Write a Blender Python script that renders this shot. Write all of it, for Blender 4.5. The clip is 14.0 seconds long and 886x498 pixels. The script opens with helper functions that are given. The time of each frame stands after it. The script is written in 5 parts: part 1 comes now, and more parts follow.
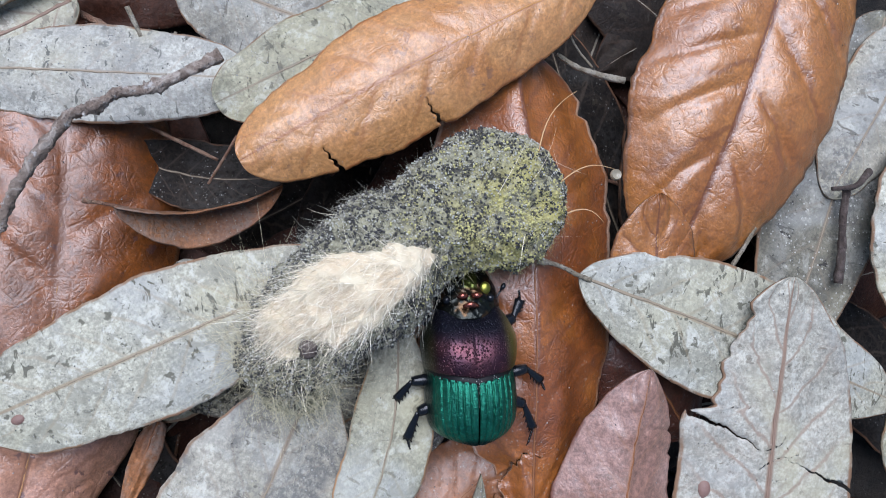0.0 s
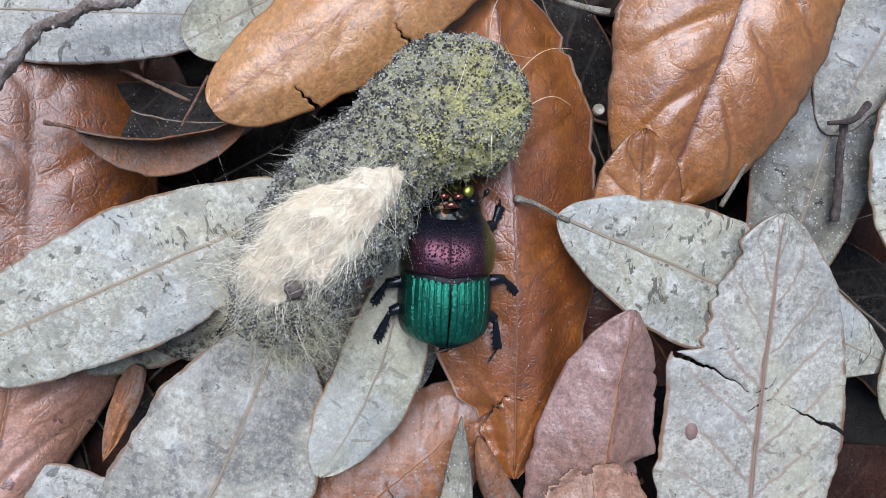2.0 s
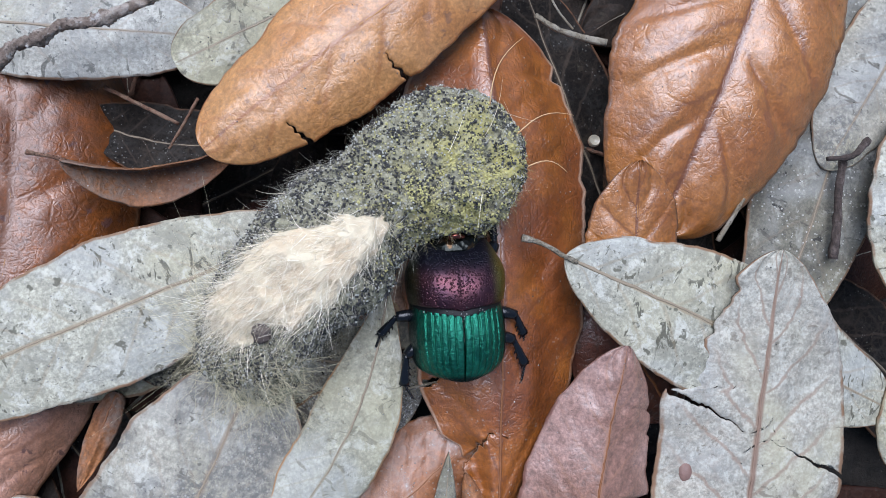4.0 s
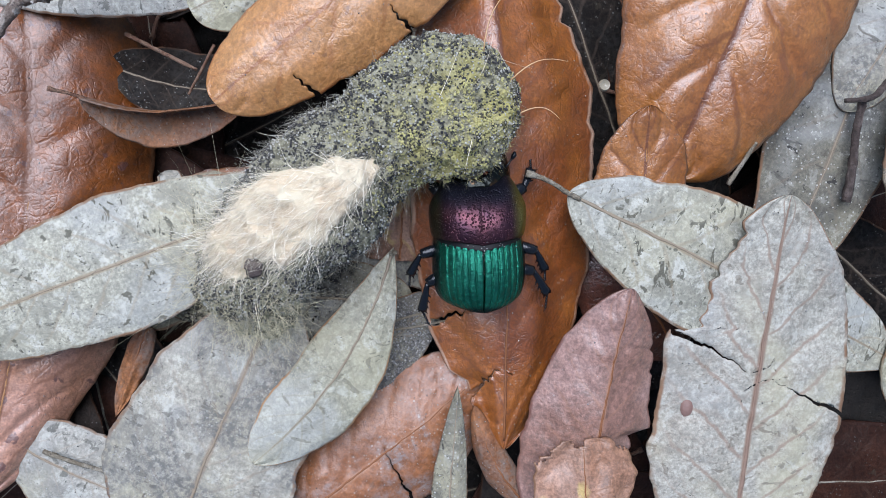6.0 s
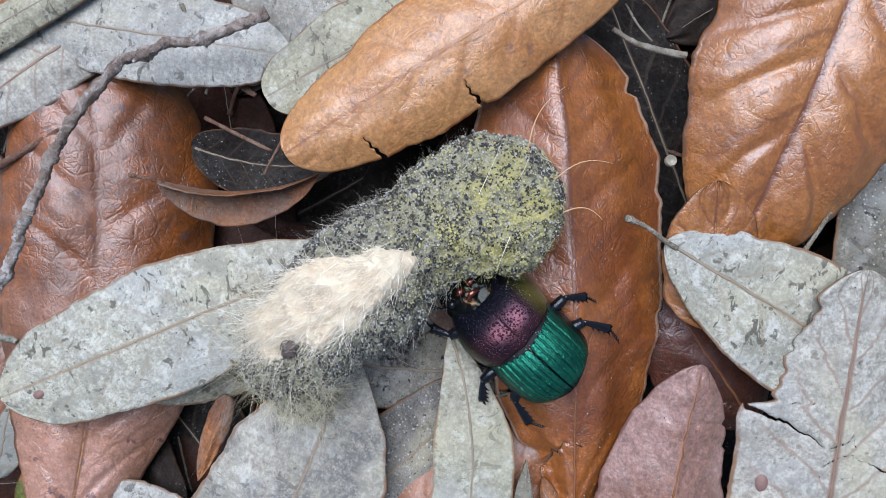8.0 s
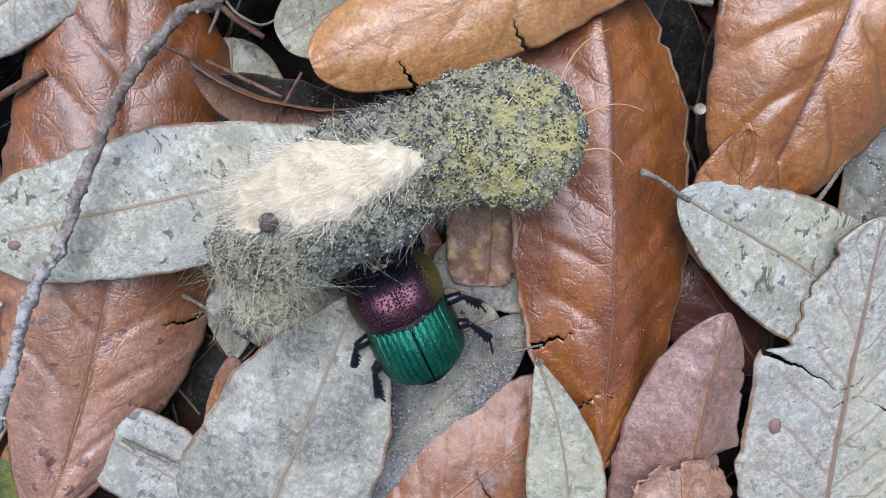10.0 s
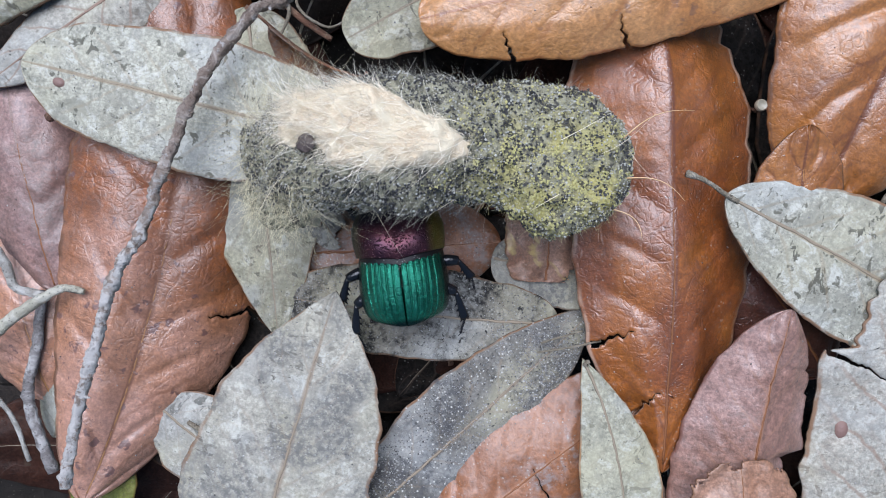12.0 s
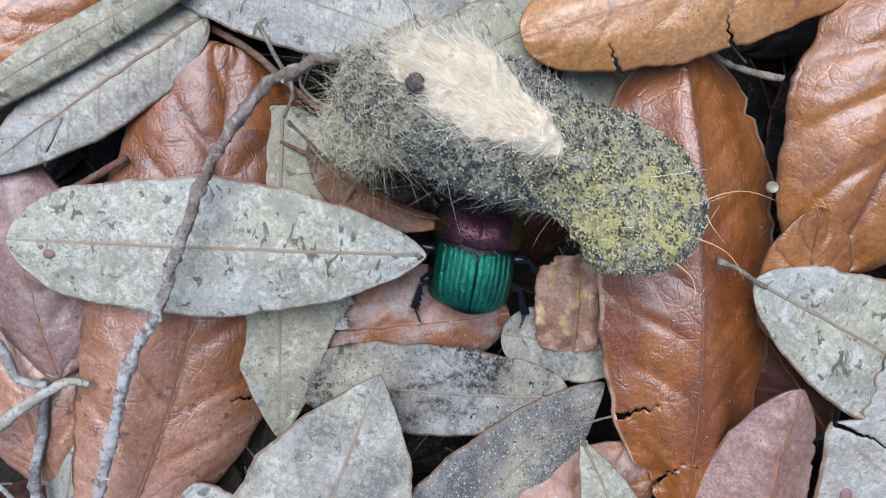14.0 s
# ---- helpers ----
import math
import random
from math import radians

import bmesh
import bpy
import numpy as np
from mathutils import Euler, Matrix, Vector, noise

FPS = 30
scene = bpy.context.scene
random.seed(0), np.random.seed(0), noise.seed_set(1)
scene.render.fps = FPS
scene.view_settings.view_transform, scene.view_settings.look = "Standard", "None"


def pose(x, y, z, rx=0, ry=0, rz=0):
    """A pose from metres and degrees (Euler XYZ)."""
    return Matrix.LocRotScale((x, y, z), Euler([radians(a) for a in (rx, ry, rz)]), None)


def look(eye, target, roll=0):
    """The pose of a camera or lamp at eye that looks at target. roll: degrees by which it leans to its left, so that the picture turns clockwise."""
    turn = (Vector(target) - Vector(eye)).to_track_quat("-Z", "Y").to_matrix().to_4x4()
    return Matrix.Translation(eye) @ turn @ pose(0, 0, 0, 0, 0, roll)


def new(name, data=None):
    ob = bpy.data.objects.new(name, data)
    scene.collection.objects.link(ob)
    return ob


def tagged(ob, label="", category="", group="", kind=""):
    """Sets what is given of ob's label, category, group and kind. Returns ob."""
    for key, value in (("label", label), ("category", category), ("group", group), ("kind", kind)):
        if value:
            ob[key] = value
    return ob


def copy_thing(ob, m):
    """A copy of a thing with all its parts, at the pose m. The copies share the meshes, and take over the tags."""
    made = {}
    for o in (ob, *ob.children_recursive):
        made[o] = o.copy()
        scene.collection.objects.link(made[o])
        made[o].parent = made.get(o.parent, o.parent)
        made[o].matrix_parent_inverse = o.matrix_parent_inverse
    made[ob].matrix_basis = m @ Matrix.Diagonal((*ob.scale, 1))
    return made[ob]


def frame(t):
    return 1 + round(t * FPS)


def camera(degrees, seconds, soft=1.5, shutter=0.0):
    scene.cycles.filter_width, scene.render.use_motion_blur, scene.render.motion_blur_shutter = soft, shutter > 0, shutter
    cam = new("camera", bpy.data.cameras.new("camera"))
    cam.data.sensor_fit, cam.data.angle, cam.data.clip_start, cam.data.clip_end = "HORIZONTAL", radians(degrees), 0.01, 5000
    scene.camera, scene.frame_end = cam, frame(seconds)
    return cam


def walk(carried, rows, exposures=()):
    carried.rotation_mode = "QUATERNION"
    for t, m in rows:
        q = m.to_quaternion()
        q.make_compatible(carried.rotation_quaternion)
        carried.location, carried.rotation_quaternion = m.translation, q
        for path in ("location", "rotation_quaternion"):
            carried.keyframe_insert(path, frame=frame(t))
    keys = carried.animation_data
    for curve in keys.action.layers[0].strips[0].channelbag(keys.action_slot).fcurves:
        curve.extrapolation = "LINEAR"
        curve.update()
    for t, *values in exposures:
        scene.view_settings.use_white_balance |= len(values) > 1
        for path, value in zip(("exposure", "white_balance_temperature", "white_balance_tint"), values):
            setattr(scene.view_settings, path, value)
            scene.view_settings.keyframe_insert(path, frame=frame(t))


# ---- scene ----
# A dung beetle rolls a furry pellet over fallen leaves. Sizes below are in millimetres, scaled to metres by MM.
MM = 0.001
cam = camera(60, 14.0, soft=0.9, shutter=0.3)
PATH = [
    (0.0, pose(-0.01088, -0.00529, 0.08077, 3.26, -7.87, -0.29)),
    (0.5, pose(-0.00913, -0.00516, 0.08056, 1.85, -7.44, -0.78)),
    (1.0, pose(-0.00715, -0.00602, 0.08133, 1.74, -7.37, -0.80)),
    (1.5, pose(-0.00727, -0.00558, 0.08151, 1.12, -6.25, -0.77)),
    (2.0, pose(-0.00625, -0.00789, 0.07945, 0.79, -6.26, -0.93)),
    (2.5, pose(-0.00717, -0.00707, 0.07778, 1.58, -7.40, -0.74)),
    (3.0, pose(-0.00681, -0.00610, 0.07667, 2.26, -7.37, -0.59)),
    (3.2, pose(-0.00642, -0.00650, 0.07658, 2.75, -7.15, -0.40)),
    (5.3, pose(-0.00328, -0.00750, 0.08131, -1.52, -2.54, 0.56)),
    (5.5, pose(-0.00280, -0.00642, 0.08152, -3.72, -1.61, -0.11)),
    (6.0, pose(-0.00257, -0.00480, 0.08040, -3.54, -3.51, 0.41)),
    (6.5, pose(-0.00096, -0.00573, 0.08062, -3.69, -0.70, 0.20)),
    (7.0, pose(0.00595, 0.00130, 0.08112, -4.44, 4.65, -0.18)),
    (7.5, pose(0.00315, 0.00299, 0.08095, -2.74, 4.42, 0.12)),
    (8.0, pose(-0.00234, 0.00200, 0.08133, -2.74, 1.63, -0.42)),
    (8.2, pose(-0.00393, -0.00333, 0.08180, -1.55, 0.11, -0.01)),
    (10.3, pose(-0.01494, 0.00072, 0.07828, -5.49, -5.13, -0.72)),
    (10.5, pose(-0.01515, -0.00331, 0.07839, -3.11, -4.53, -0.92)),
    (11.0, pose(-0.01435, -0.00424, 0.07776, -3.68, -4.36, -0.96)),
    (11.5, pose(-0.01521, -0.00423, 0.07778, -2.37, -3.92, -0.41)),
    (12.0, pose(-0.01481, -0.00290, 0.08023, -3.19, -0.98, -0.29)),
    (12.5, pose(-0.01565, -0.00151, 0.07880, -1.94, -0.34, 0.30)),
    (13.0, pose(-0.01842, 0.00524, 0.07816, -3.89, -1.76, -0.35)),
    (13.5, pose(-0.01724, 0.00691, 0.07776, -6.67, -2.82, -1.06)),
    (14.0, pose(-0.01868, 0.00930, 0.07843, -5.74, -3.15, -1.18)),
]

walk(cam, PATH)

# ---- light: overcast daylight from all round, a little stronger from the upper side ----
world = bpy.data.worlds.new("overcast_sky")
scene.world = world
world.use_nodes = True
wn, wl = world.node_tree.nodes, world.node_tree.links
sky = wn.new("ShaderNodeTexSky")
sky.sky_type, sky.sun_disc, sky.sun_elevation, sky.sun_rotation = "NISHITA", False, radians(66), radians(-21)
sky.dust_density, sky.air_density, sky.ozone_density = 1.5, 1.0, 1.5
grey_sky = wn.new("ShaderNodeHueSaturation")
grey_sky.inputs["Saturation"].default_value = 1.1
wl.new(sky.outputs[0], grey_sky.inputs["Color"])
wl.new(grey_sky.outputs[0], wn["Background"].inputs[0])
wn["Background"].inputs[1].default_value = 0.082
sun = new("sun", bpy.data.lights.new("sun", "SUN"))
sun.data.energy, sun.data.angle, sun.data.color = 3.75, radians(52), (0.845, 0.91, 1.09)
sun.matrix_world = look((-0.16, 0.42, 1.0), (0, 0, 0))
scene.view_settings.exposure = 0.42


# ---- materials ----
class Mat:
    """A node material under construction, with short ways to add nodes."""

    def __init__(self, name, rough=0.6, metal=0.0, spec=0.5):
        self.m = bpy.data.materials.new(name)
        self.m.use_nodes = True
        self.t = self.m.node_tree
        self.b = self.t.nodes["Principled BSDF"]
        self.b.inputs["Roughness"].default_value = rough
        self.b.inputs["Metallic"].default_value = metal
        self.b.inputs["Specular IOR Level"].default_value = spec

    def node(self, kind, **props):
        n = self.t.nodes.new("ShaderNode" + kind)
        for k, v in props.items():
            n.inputs[k.replace("_", " ")].default_value = v
        return n

    def link(self, a, b):
        self.t.links.new(a, b)

    def coord(self, which="Object"):
        return self.node("TexCoord").outputs[which]

    def noise(self, scale, detail=4.0, rough=0.55, distort=0.0, co=None):
        n = self.node("TexNoise", Scale=scale, Detail=detail, Roughness=rough, Distortion=distort)
        self.link(co or self.coord(), n.inputs["Vector"])
        return n.outputs["Fac"]

    def cells(self, scale, feature="F1", out="Distance", co=None, random=1.0):
        n = self.node("TexVoronoi", Scale=scale, Randomness=random)
        n.feature = feature
        self.link(co or self.coord(), n.inputs["Vector"])
        return n.outputs[out]

    def ramp(self, value, a, b, lo=0.0, hi=1.0):
        n = self.node("MapRange", From_Min=a, From_Max=b, To_Min=lo, To_Max=hi)
        n.interpolation_type = "SMOOTHSTEP"
        self.link(value, n.inputs["Value"])
        return n.outputs["Result"]

    def math(self, op, a, b=None, c=None):
        n = self.node("Math")
        n.operation = op
        for i, v in enumerate((a, b, c)):
            if v is None:
                continue
            if isinstance(v, (int, float)):
                n.inputs[i].default_value = v
            else:
                self.link(v, n.inputs[i])
        return n.outputs[0]

    def mix(self, fac, a, b, blend="MIX"):
        n = self.node("Mix")
        n.data_type, n.blend_type = "RGBA", blend
        for s, v in ((n.inputs["Factor"], fac), (n.inputs[6], a), (n.inputs[7], b)):
            if isinstance(v, (int, float)):
                s.default_value = v
            elif isinstance(v, tuple):
                s.default_value = (*v, 1.0)
            else:
                self.link(v, s)
        return n.outputs[2]

    def colour(self, value):
        self.link(value, self.b.inputs["Base Color"])

    def bump(self, height, strength=0.4, dist=0.0002, after=None):
        n = self.node("Bump", Strength=strength, Distance=dist)
        self.link(height, n.inputs["Height"])
        if after:
            self.link(after, n.inputs["Normal"])
        self.link(n.outputs[0], self.b.inputs["Normal"])
        self.link(n.outputs[0], self.b.inputs["Coat Normal"])
        return n.outputs[0]


def leaf_material(name, base, second, vein, rim, rough, vein_amount=0.6, spots=0.3, spot_colour=(0.06, 0.05, 0.035),
                  dirt=0.0, dirt_colour=(0.10, 0.10, 0.095), sand=0.15, net=0.25, grainy=1.0, stains=None, coat=0.0, patch=(0.42, 0.62), relief=0.25, blotch=0.0, grade=None):
    """A leaf's skin: mottled base, branching side veins, a fine vein net, a darker rim, spots, soil and sand specks."""
    q = Mat(name, rough)
    co, rnd = q.coord(), q.node("ObjectInfo").outputs["Random"]
    shift = q.node("VectorMath")
    shift.operation = "ADD"
    q.link(co, shift.inputs[0])
    q.link(rnd, shift.inputs[1])
    co = shift.outputs[0]
    uv = q.node("SeparateXYZ")
    q.link(q.node("UVMap").outputs[0], uv.inputs[0])
    grain = q.noise(1500, 4, 0.65, co=co)
    broad, mid, fine = q.noise(90, 3, co=co), q.noise(420, 5, 0.6, co=co), q.noise(3300, 5, 0.65, co=co)
    col = q.mix(q.ramp(broad, *patch), base, second)
    col = q.mix(q.ramp(mid, 0.3, 0.75, 0.0, 0.25 + 0.3 * grainy), col, second)
    if grade:
        # the blade turns to another colour towards its tip
        sx = q.node("SeparateXYZ")
        q.link(q.coord(), sx.inputs[0])
        far = q.math("MULTIPLY_ADD", q.math("SUBTRACT", broad, 0.5), 0.03, sx.outputs[0])
        col = q.mix(q.ramp(far, 0.020, 0.036), col, q.mix(q.ramp(mid, 0.35, 0.65), grade, tuple(0.6 * c for c in grade)))
    shade = q.ramp(fine, 0.3, 0.72, 1 - 0.34 * grainy, 1 + 0.18 * grainy)
    fibre = q.node("VectorMath")
    fibre.operation = "MULTIPLY"
    q.link(co, fibre.inputs[0])
    fibre.inputs[1].default_value = (1.0, 0.22, 1.0)
    thread = q.noise(1700, 4, 0.6, 0.5, co=fibre.outputs[0])
    lift = q.math("MULTIPLY", shade, q.ramp(rnd, 0, 1, 0.92, 1.06))
    lift = q.math("MULTIPLY", lift, q.ramp(grain, 0.34, 0.66, 1 - 0.20 * grainy, 1 + 0.13 * grainy))
    lift = q.math("MULTIPLY", lift, q.ramp(thread, 0.32, 0.68, 1 - 0.13 * grainy, 1 + 0.09 * grainy))
    col = q.mix(1.0, col, lift, "MULTIPLY")
    if blotch:
        tint = q.noise(70, 3, 0.55, 0.4, co=co)
        col = q.mix(q.ramp(tint, 0.48, 0.68, 0.0, 0.6), col, (0.43, 0.40, 0.27))
        col = q.mix(q.ramp(tint, 0.48, 0.34, 0.0, 0.55), col, (0.34, 0.35, 0.335))
        flake = q.math("MULTIPLY", q.ramp(q.noise(430, 6, 0.70, 0.6, co=co), 0.52, 0.62), q.ramp(grain, 0.30, 0.52))
        col = q.mix(q.math("MULTIPLY", flake, min(1.0, 0.9 * blotch)), col, (0.56, 0.555, 0.49))
        worn = q.math("MULTIPLY", q.ramp(q.noise(340, 7, 0.72, 0.4, co=co), 0.53, 0.60), q.ramp(fine, 0.25, 0.6))
        col = q.mix(q.math("MULTIPLY", worn, min(1.0, 1.1 * blotch)), col, tuple(0.52 * c for c in base))
        streak = q.node("VectorMath")
        streak.operation = "MULTIPLY"
        q.link(co, streak.inputs[0])
        streak.inputs[1].default_value = (1.0, 0.45, 1.0)
        mark = q.math("MULTIPLY", q.ramp(q.noise(820, 4, 0.6, 0.8, co=streak.outputs[0]), 0.605, 0.64), q.ramp(broad, 0.36, 0.5))
        col = q.mix(q.math("MULTIPLY", mark, min(1.0, 1.6 * blotch)), col, spot_colour)
    if stains:
        col = q.mix(q.ramp(q.noise(230, 3, 0.5, 1.0, co=co), 0.56, 0.68, 0.0, 0.85), col, stains)
    # side veins run along whole numbers of the first coordinate, the midrib along zero of the second
    wob = q.math("MULTIPLY_ADD", q.math("SUBTRACT", q.noise(260, 5, 0.6, 0.5, co=co), 0.5), 0.5, uv.outputs[0])
    side = q.math("ABSOLUTE", q.math("SUBTRACT", q.math("FRACT", wob), 0.5))
    across = q.math("ABSOLUTE", uv.outputs[1])
    vein_line = q.math("MULTIPLY", q.ramp(side, 0.015, 0.075, 1.0, 0.0), q.math("MULTIPLY", q.ramp(across, 0.55, 0.98, 1.0, 0.1), q.ramp(grain, 0.30, 0.5, 0.35, 1.0)))
    mid_line = q.ramp(across, 0.018, 0.05, 1.0, 0.0)
    warp = q.node("TexNoise", Scale=420, Detail=3)
    q.link(co, warp.inputs["Vector"])
    pull = q.node("VectorMath")
    pull.operation = "MULTIPLY_ADD"
    q.link(warp.outputs["Color"], pull.inputs[0])
    pull.inputs[1].default_value = (0.0012, 0.0012, 0.0)
    q.link(co, pull.inputs[2])
    wide_net = q.ramp(q.cells(430, "DISTANCE_TO_EDGE", co=pull.outputs[0]), 0.01, 0.10, 1.0, 0.0)
    fine_net = q.ramp(q.cells(1250, "DISTANCE_TO_EDGE", co=pull.outputs[0]), 0.02, 0.14, 0.6, 0.0)
    net_line = q.math("MULTIPLY", q.math("MAXIMUM", wide_net, fine_net), q.ramp(q.noise(240, 3, co=co), 0.36, 0.6, 0.15, 1.0))
    lines = q.math("MAXIMUM", q.math("MULTIPLY", vein_line, 0.7 * vein_amount), q.math("MULTIPLY", mid_line, min(1.0, 1.5 * vein_amount)))
    col = q.mix(lines, col, vein)
    col = q.mix(q.math("MULTIPLY", net_line, net * 0.6), col, vein)
    col = q.mix(q.math("MULTIPLY", q.ramp(across, 0.945, 0.975, 0.0, 0.95), q.ramp(q.noise(330, 3, co=co), 0.36, 0.56, 0.15, 1.0)), col, rim)
    if spots:
        # ragged dark flecks, some large and scattered, some fine and in drifts
        jitter = q.node("TexNoise", Scale=900, Detail=3)
        q.link(co, jitter.inputs["Vector"])
        bent = q.node("VectorMath")
        bent.operation = "MULTIPLY_ADD"
        q.link(jitter.outputs["Color"], bent.inputs[0])
        bent.inputs[1].default_value = (0.0026, 0.0026, 0.0)
        q.link(co, bent.inputs[2])
        seed = q.cells(420, co=bent.outputs[0])
        mask = q.math("MULTIPLY", q.ramp(seed, 0.16, 0.22, 1.0, 0.0), q.ramp(mid, 0.47, 0.52))
        col = q.mix(q.math("MULTIPLY", mask, spots), col, spot_colour)
        fleck = q.math("MULTIPLY", q.ramp(q.noise(1250, 5, 0.72, 0.9, co=co), 0.60, 0.635), q.ramp(q.noise(200, 3, co=co), 0.42, 0.58))
        col = q.mix(q.math("MULTIPLY", fleck, spots), col, spot_colour)
    grit = q.noise(1500, 5, 0.7, co=co)
    rough_value = q.ramp(mid, 0.3, 0.7, rough - 0.07, rough + 0.10)
    if dirt:
        where = q.math("MULTIPLY", q.ramp(q.noise(130, 4, 0.6, 0.6, co=co), 0.44, 0.6), q.ramp(grit, 0.35, 0.6))
        where = q.math("MULTIPLY", where, dirt)
        col = q.mix(where, col, dirt_colour)
        rough_value = q.math("MULTIPLY_ADD", where, 0.35, rough_value)
    if sand:
        specks = q.math("MULTIPLY", q.ramp(q.cells(1900, co=co), 0.14, 0.24, 1.0, 0.0), q.ramp(q.noise(260, 3, co=co), 0.54 - 0.24 * sand, 0.7 - 0.24 * sand))
        col = q.mix(q.math("MULTIPLY", specks, sand), col, (0.44, 0.43, 0.39))
    q.colour(col)
    q.link(rough_value, q.b.inputs["Roughness"])
    q.b.inputs["Coat Weight"].default_value = coat
    q.b.inputs["Coat IOR"].default_value = 1.66
    q.b.inputs["Specular IOR Level"].default_value = 0.5 if coat else 0.35 if max(base) > 0.1 else 0.12
    q.b.inputs["Coat Roughness"].default_value = 0.36
    first = q.bump(q.math("MULTIPLY_ADD", net_line, -relief if coat else relief, q.math("MULTIPLY_ADD", mid, 0.55 if coat else 0.9, q.math("MULTIPLY", fine, 0.3))), 0.6, 0.00025)
    q.bump(grit, 0.18 + 0.4 * dirt, 0.00012, first)
    return q.m


TANRIM, BROWNRIM = (0.20, 0.11, 0.06), (0.12, 0.05, 0.02)
CARAMEL = leaf_material("caramel_leaf", (0.47, 0.232, 0.085), (0.40, 0.165, 0.045), (0.30, 0.115, 0.035), (0.28, 0.10, 0.03), 0.46, 0.8, 0.45, (0.13, 0.07, 0.05), sand=0.12, net=0.10, coat=0.65, relief=0.14, grainy=0.75)
CHESTNUT = leaf_material("chestnut_leaf", (0.42, 0.165, 0.038), (0.30, 0.098, 0.016), (0.15, 0.046, 0.012), BROWNRIM, 0.40, 0.9, 0.3, (0.08, 0.03, 0.02), sand=0.12, net=0.14, coat=0.9, relief=0.2, grainy=0.75)
RUST = leaf_material("rust_leaf", (0.315, 0.098, 0.014), (0.20, 0.052, 0.008), (0.14, 0.040, 0.010), (0.40, 0.25, 0.17), 0.42, 0.9, 0.3, (0.07, 0.03, 0.02), sand=0.3, net=0.10, coat=0.85, relief=0.25, grainy=0.8)
ROSE = leaf_material("rose_leaf", (0.46, 0.242, 0.168), (0.385, 0.172, 0.088), (0.19, 0.075, 0.034), BROWNRIM, 0.45, 0.7, 0.8, (0.10, 0.045, 0.04), sand=0.15, net=0.08, coat=0.7, relief=0.24, grainy=0.8, grade=(0.26, 0.074, 0.011))
RUST_DULL = leaf_material("dull_rust_leaf", (0.33, 0.135, 0.05), (0.21, 0.085, 0.04), (0.22, 0.13, 0.08), BROWNRIM, 0.55, 0.4, 0.3, dirt=0.6, dirt_colour=(0.15, 0.14, 0.125), sand=0.3)
RUST_DIRTY = leaf_material("dirty_rust_leaf", (0.315, 0.122, 0.046), (0.225, 0.080, 0.028), (0.36, 0.18, 0.10), (0.14, 0.06, 0.03), 0.42, 0.4, 0.3, dirt=0.75, dirt_colour=(0.24, 0.22, 0.21), sand=0.5, coat=0.4, relief=0.08, grainy=0.8)
PINK = leaf_material("pinkish_leaf", (0.37, 0.225, 0.188), (0.25, 0.13, 0.094), (0.30, 0.15, 0.09), (0.16, 0.07, 0.05), 0.48, 0.6, 0.15, sand=0.1, net=0.04, coat=0.5, relief=0.10, grainy=1.0)
PURPLE = leaf_material("purplish_leaf", (0.338, 0.204, 0.179), (0.203, 0.106, 0.081), (0.16, 0.09, 0.06), (0.07, 0.04, 0.03), 0.42, 0.35, 0.4, dirt=0.3, sand=0.15, coat=0.3, relief=0.08)
DARKRED = leaf_material("dark_red_leaf", (0.121, 0.035, 0.02), (0.066, 0.022, 0.013), (0.12, 0.05, 0.03), (0.06, 0.02, 0.01), 0.35, 0.3, 0.3, sand=0.15, coat=0.3)
PALE = leaf_material("pale_leaf", (0.42, 0.405, 0.32), (0.32, 0.312, 0.25), (0.26, 0.20, 0.125), TANRIM, 0.62, 0.5, 0.9, (0.10, 0.095, 0.07), sand=0.35, net=0.12, patch=(0.4, 0.66), blotch=0.62, grainy=1.0)
PALE_RIB = leaf_material("ribbed_pale_leaf", (0.43, 0.41, 0.345), (0.34, 0.32, 0.265), (0.24, 0.165, 0.12), TANRIM, 0.62, 1.0, 0.6, (0.14, 0.12, 0.09), sand=0.25, net=0.32, blotch=0.4, grainy=1.0, relief=0.08)
PALE_SPOT = leaf_material("spotted_pale_leaf", (0.45, 0.44, 0.385), (0.35, 0.34, 0.295), (0.31, 0.25, 0.19), TANRIM, 0.62, 0.45, 0.7, (0.10, 0.10, 0.085), dirt=0.45, dirt_colour=(0.20, 0.20, 0.19), sand=0.4, blotch=0.6, grainy=0.9)
PALE_DULL = leaf_material("dull_pale_leaf", (0.37, 0.35, 0.245), (0.275, 0.26, 0.18), (0.21, 0.17, 0.12), TANRIM, 0.65, 0.5, 0.6, (0.06, 0.055, 0.04), sand=0.2, dirt=0.3, blotch=0.45, grainy=0.9)
PALE_DIRTY = leaf_material("soiled_pale_leaf", (0.40, 0.378, 0.31), (0.30, 0.285, 0.232), (0.25, 0.19, 0.135), TANRIM, 0.66, 0.5, 0.5, (0.09, 0.08, 0.065), dirt=0.9, dirt_colour=(0.13, 0.127, 0.118), sand=0.45, blotch=0.5, grainy=0.9)
PALE_SMALL = leaf_material("smooth_pale_leaf", (0.44, 0.42, 0.315), (0.36, 0.345, 0.255), (0.25, 0.22, 0.15), (0.36, 0.20, 0.10), 0.55, 0.5, 0.25, (0.14, 0.13, 0.09), sand=0.2, net=0.1, blotch=0.38, grainy=0.9)
SANDY = leaf_material("sandy_leaf", (0.189, 0.179, 0.158), (0.122, 0.116, 0.101), (0.22, 0.17, 0.12), TANRIM, 0.75, 0.6, 0.5, (0.03, 0.028, 0.025), dirt=0.85, dirt_colour=(0.065, 0.065, 0.068), sand=1.0, blotch=0.25)
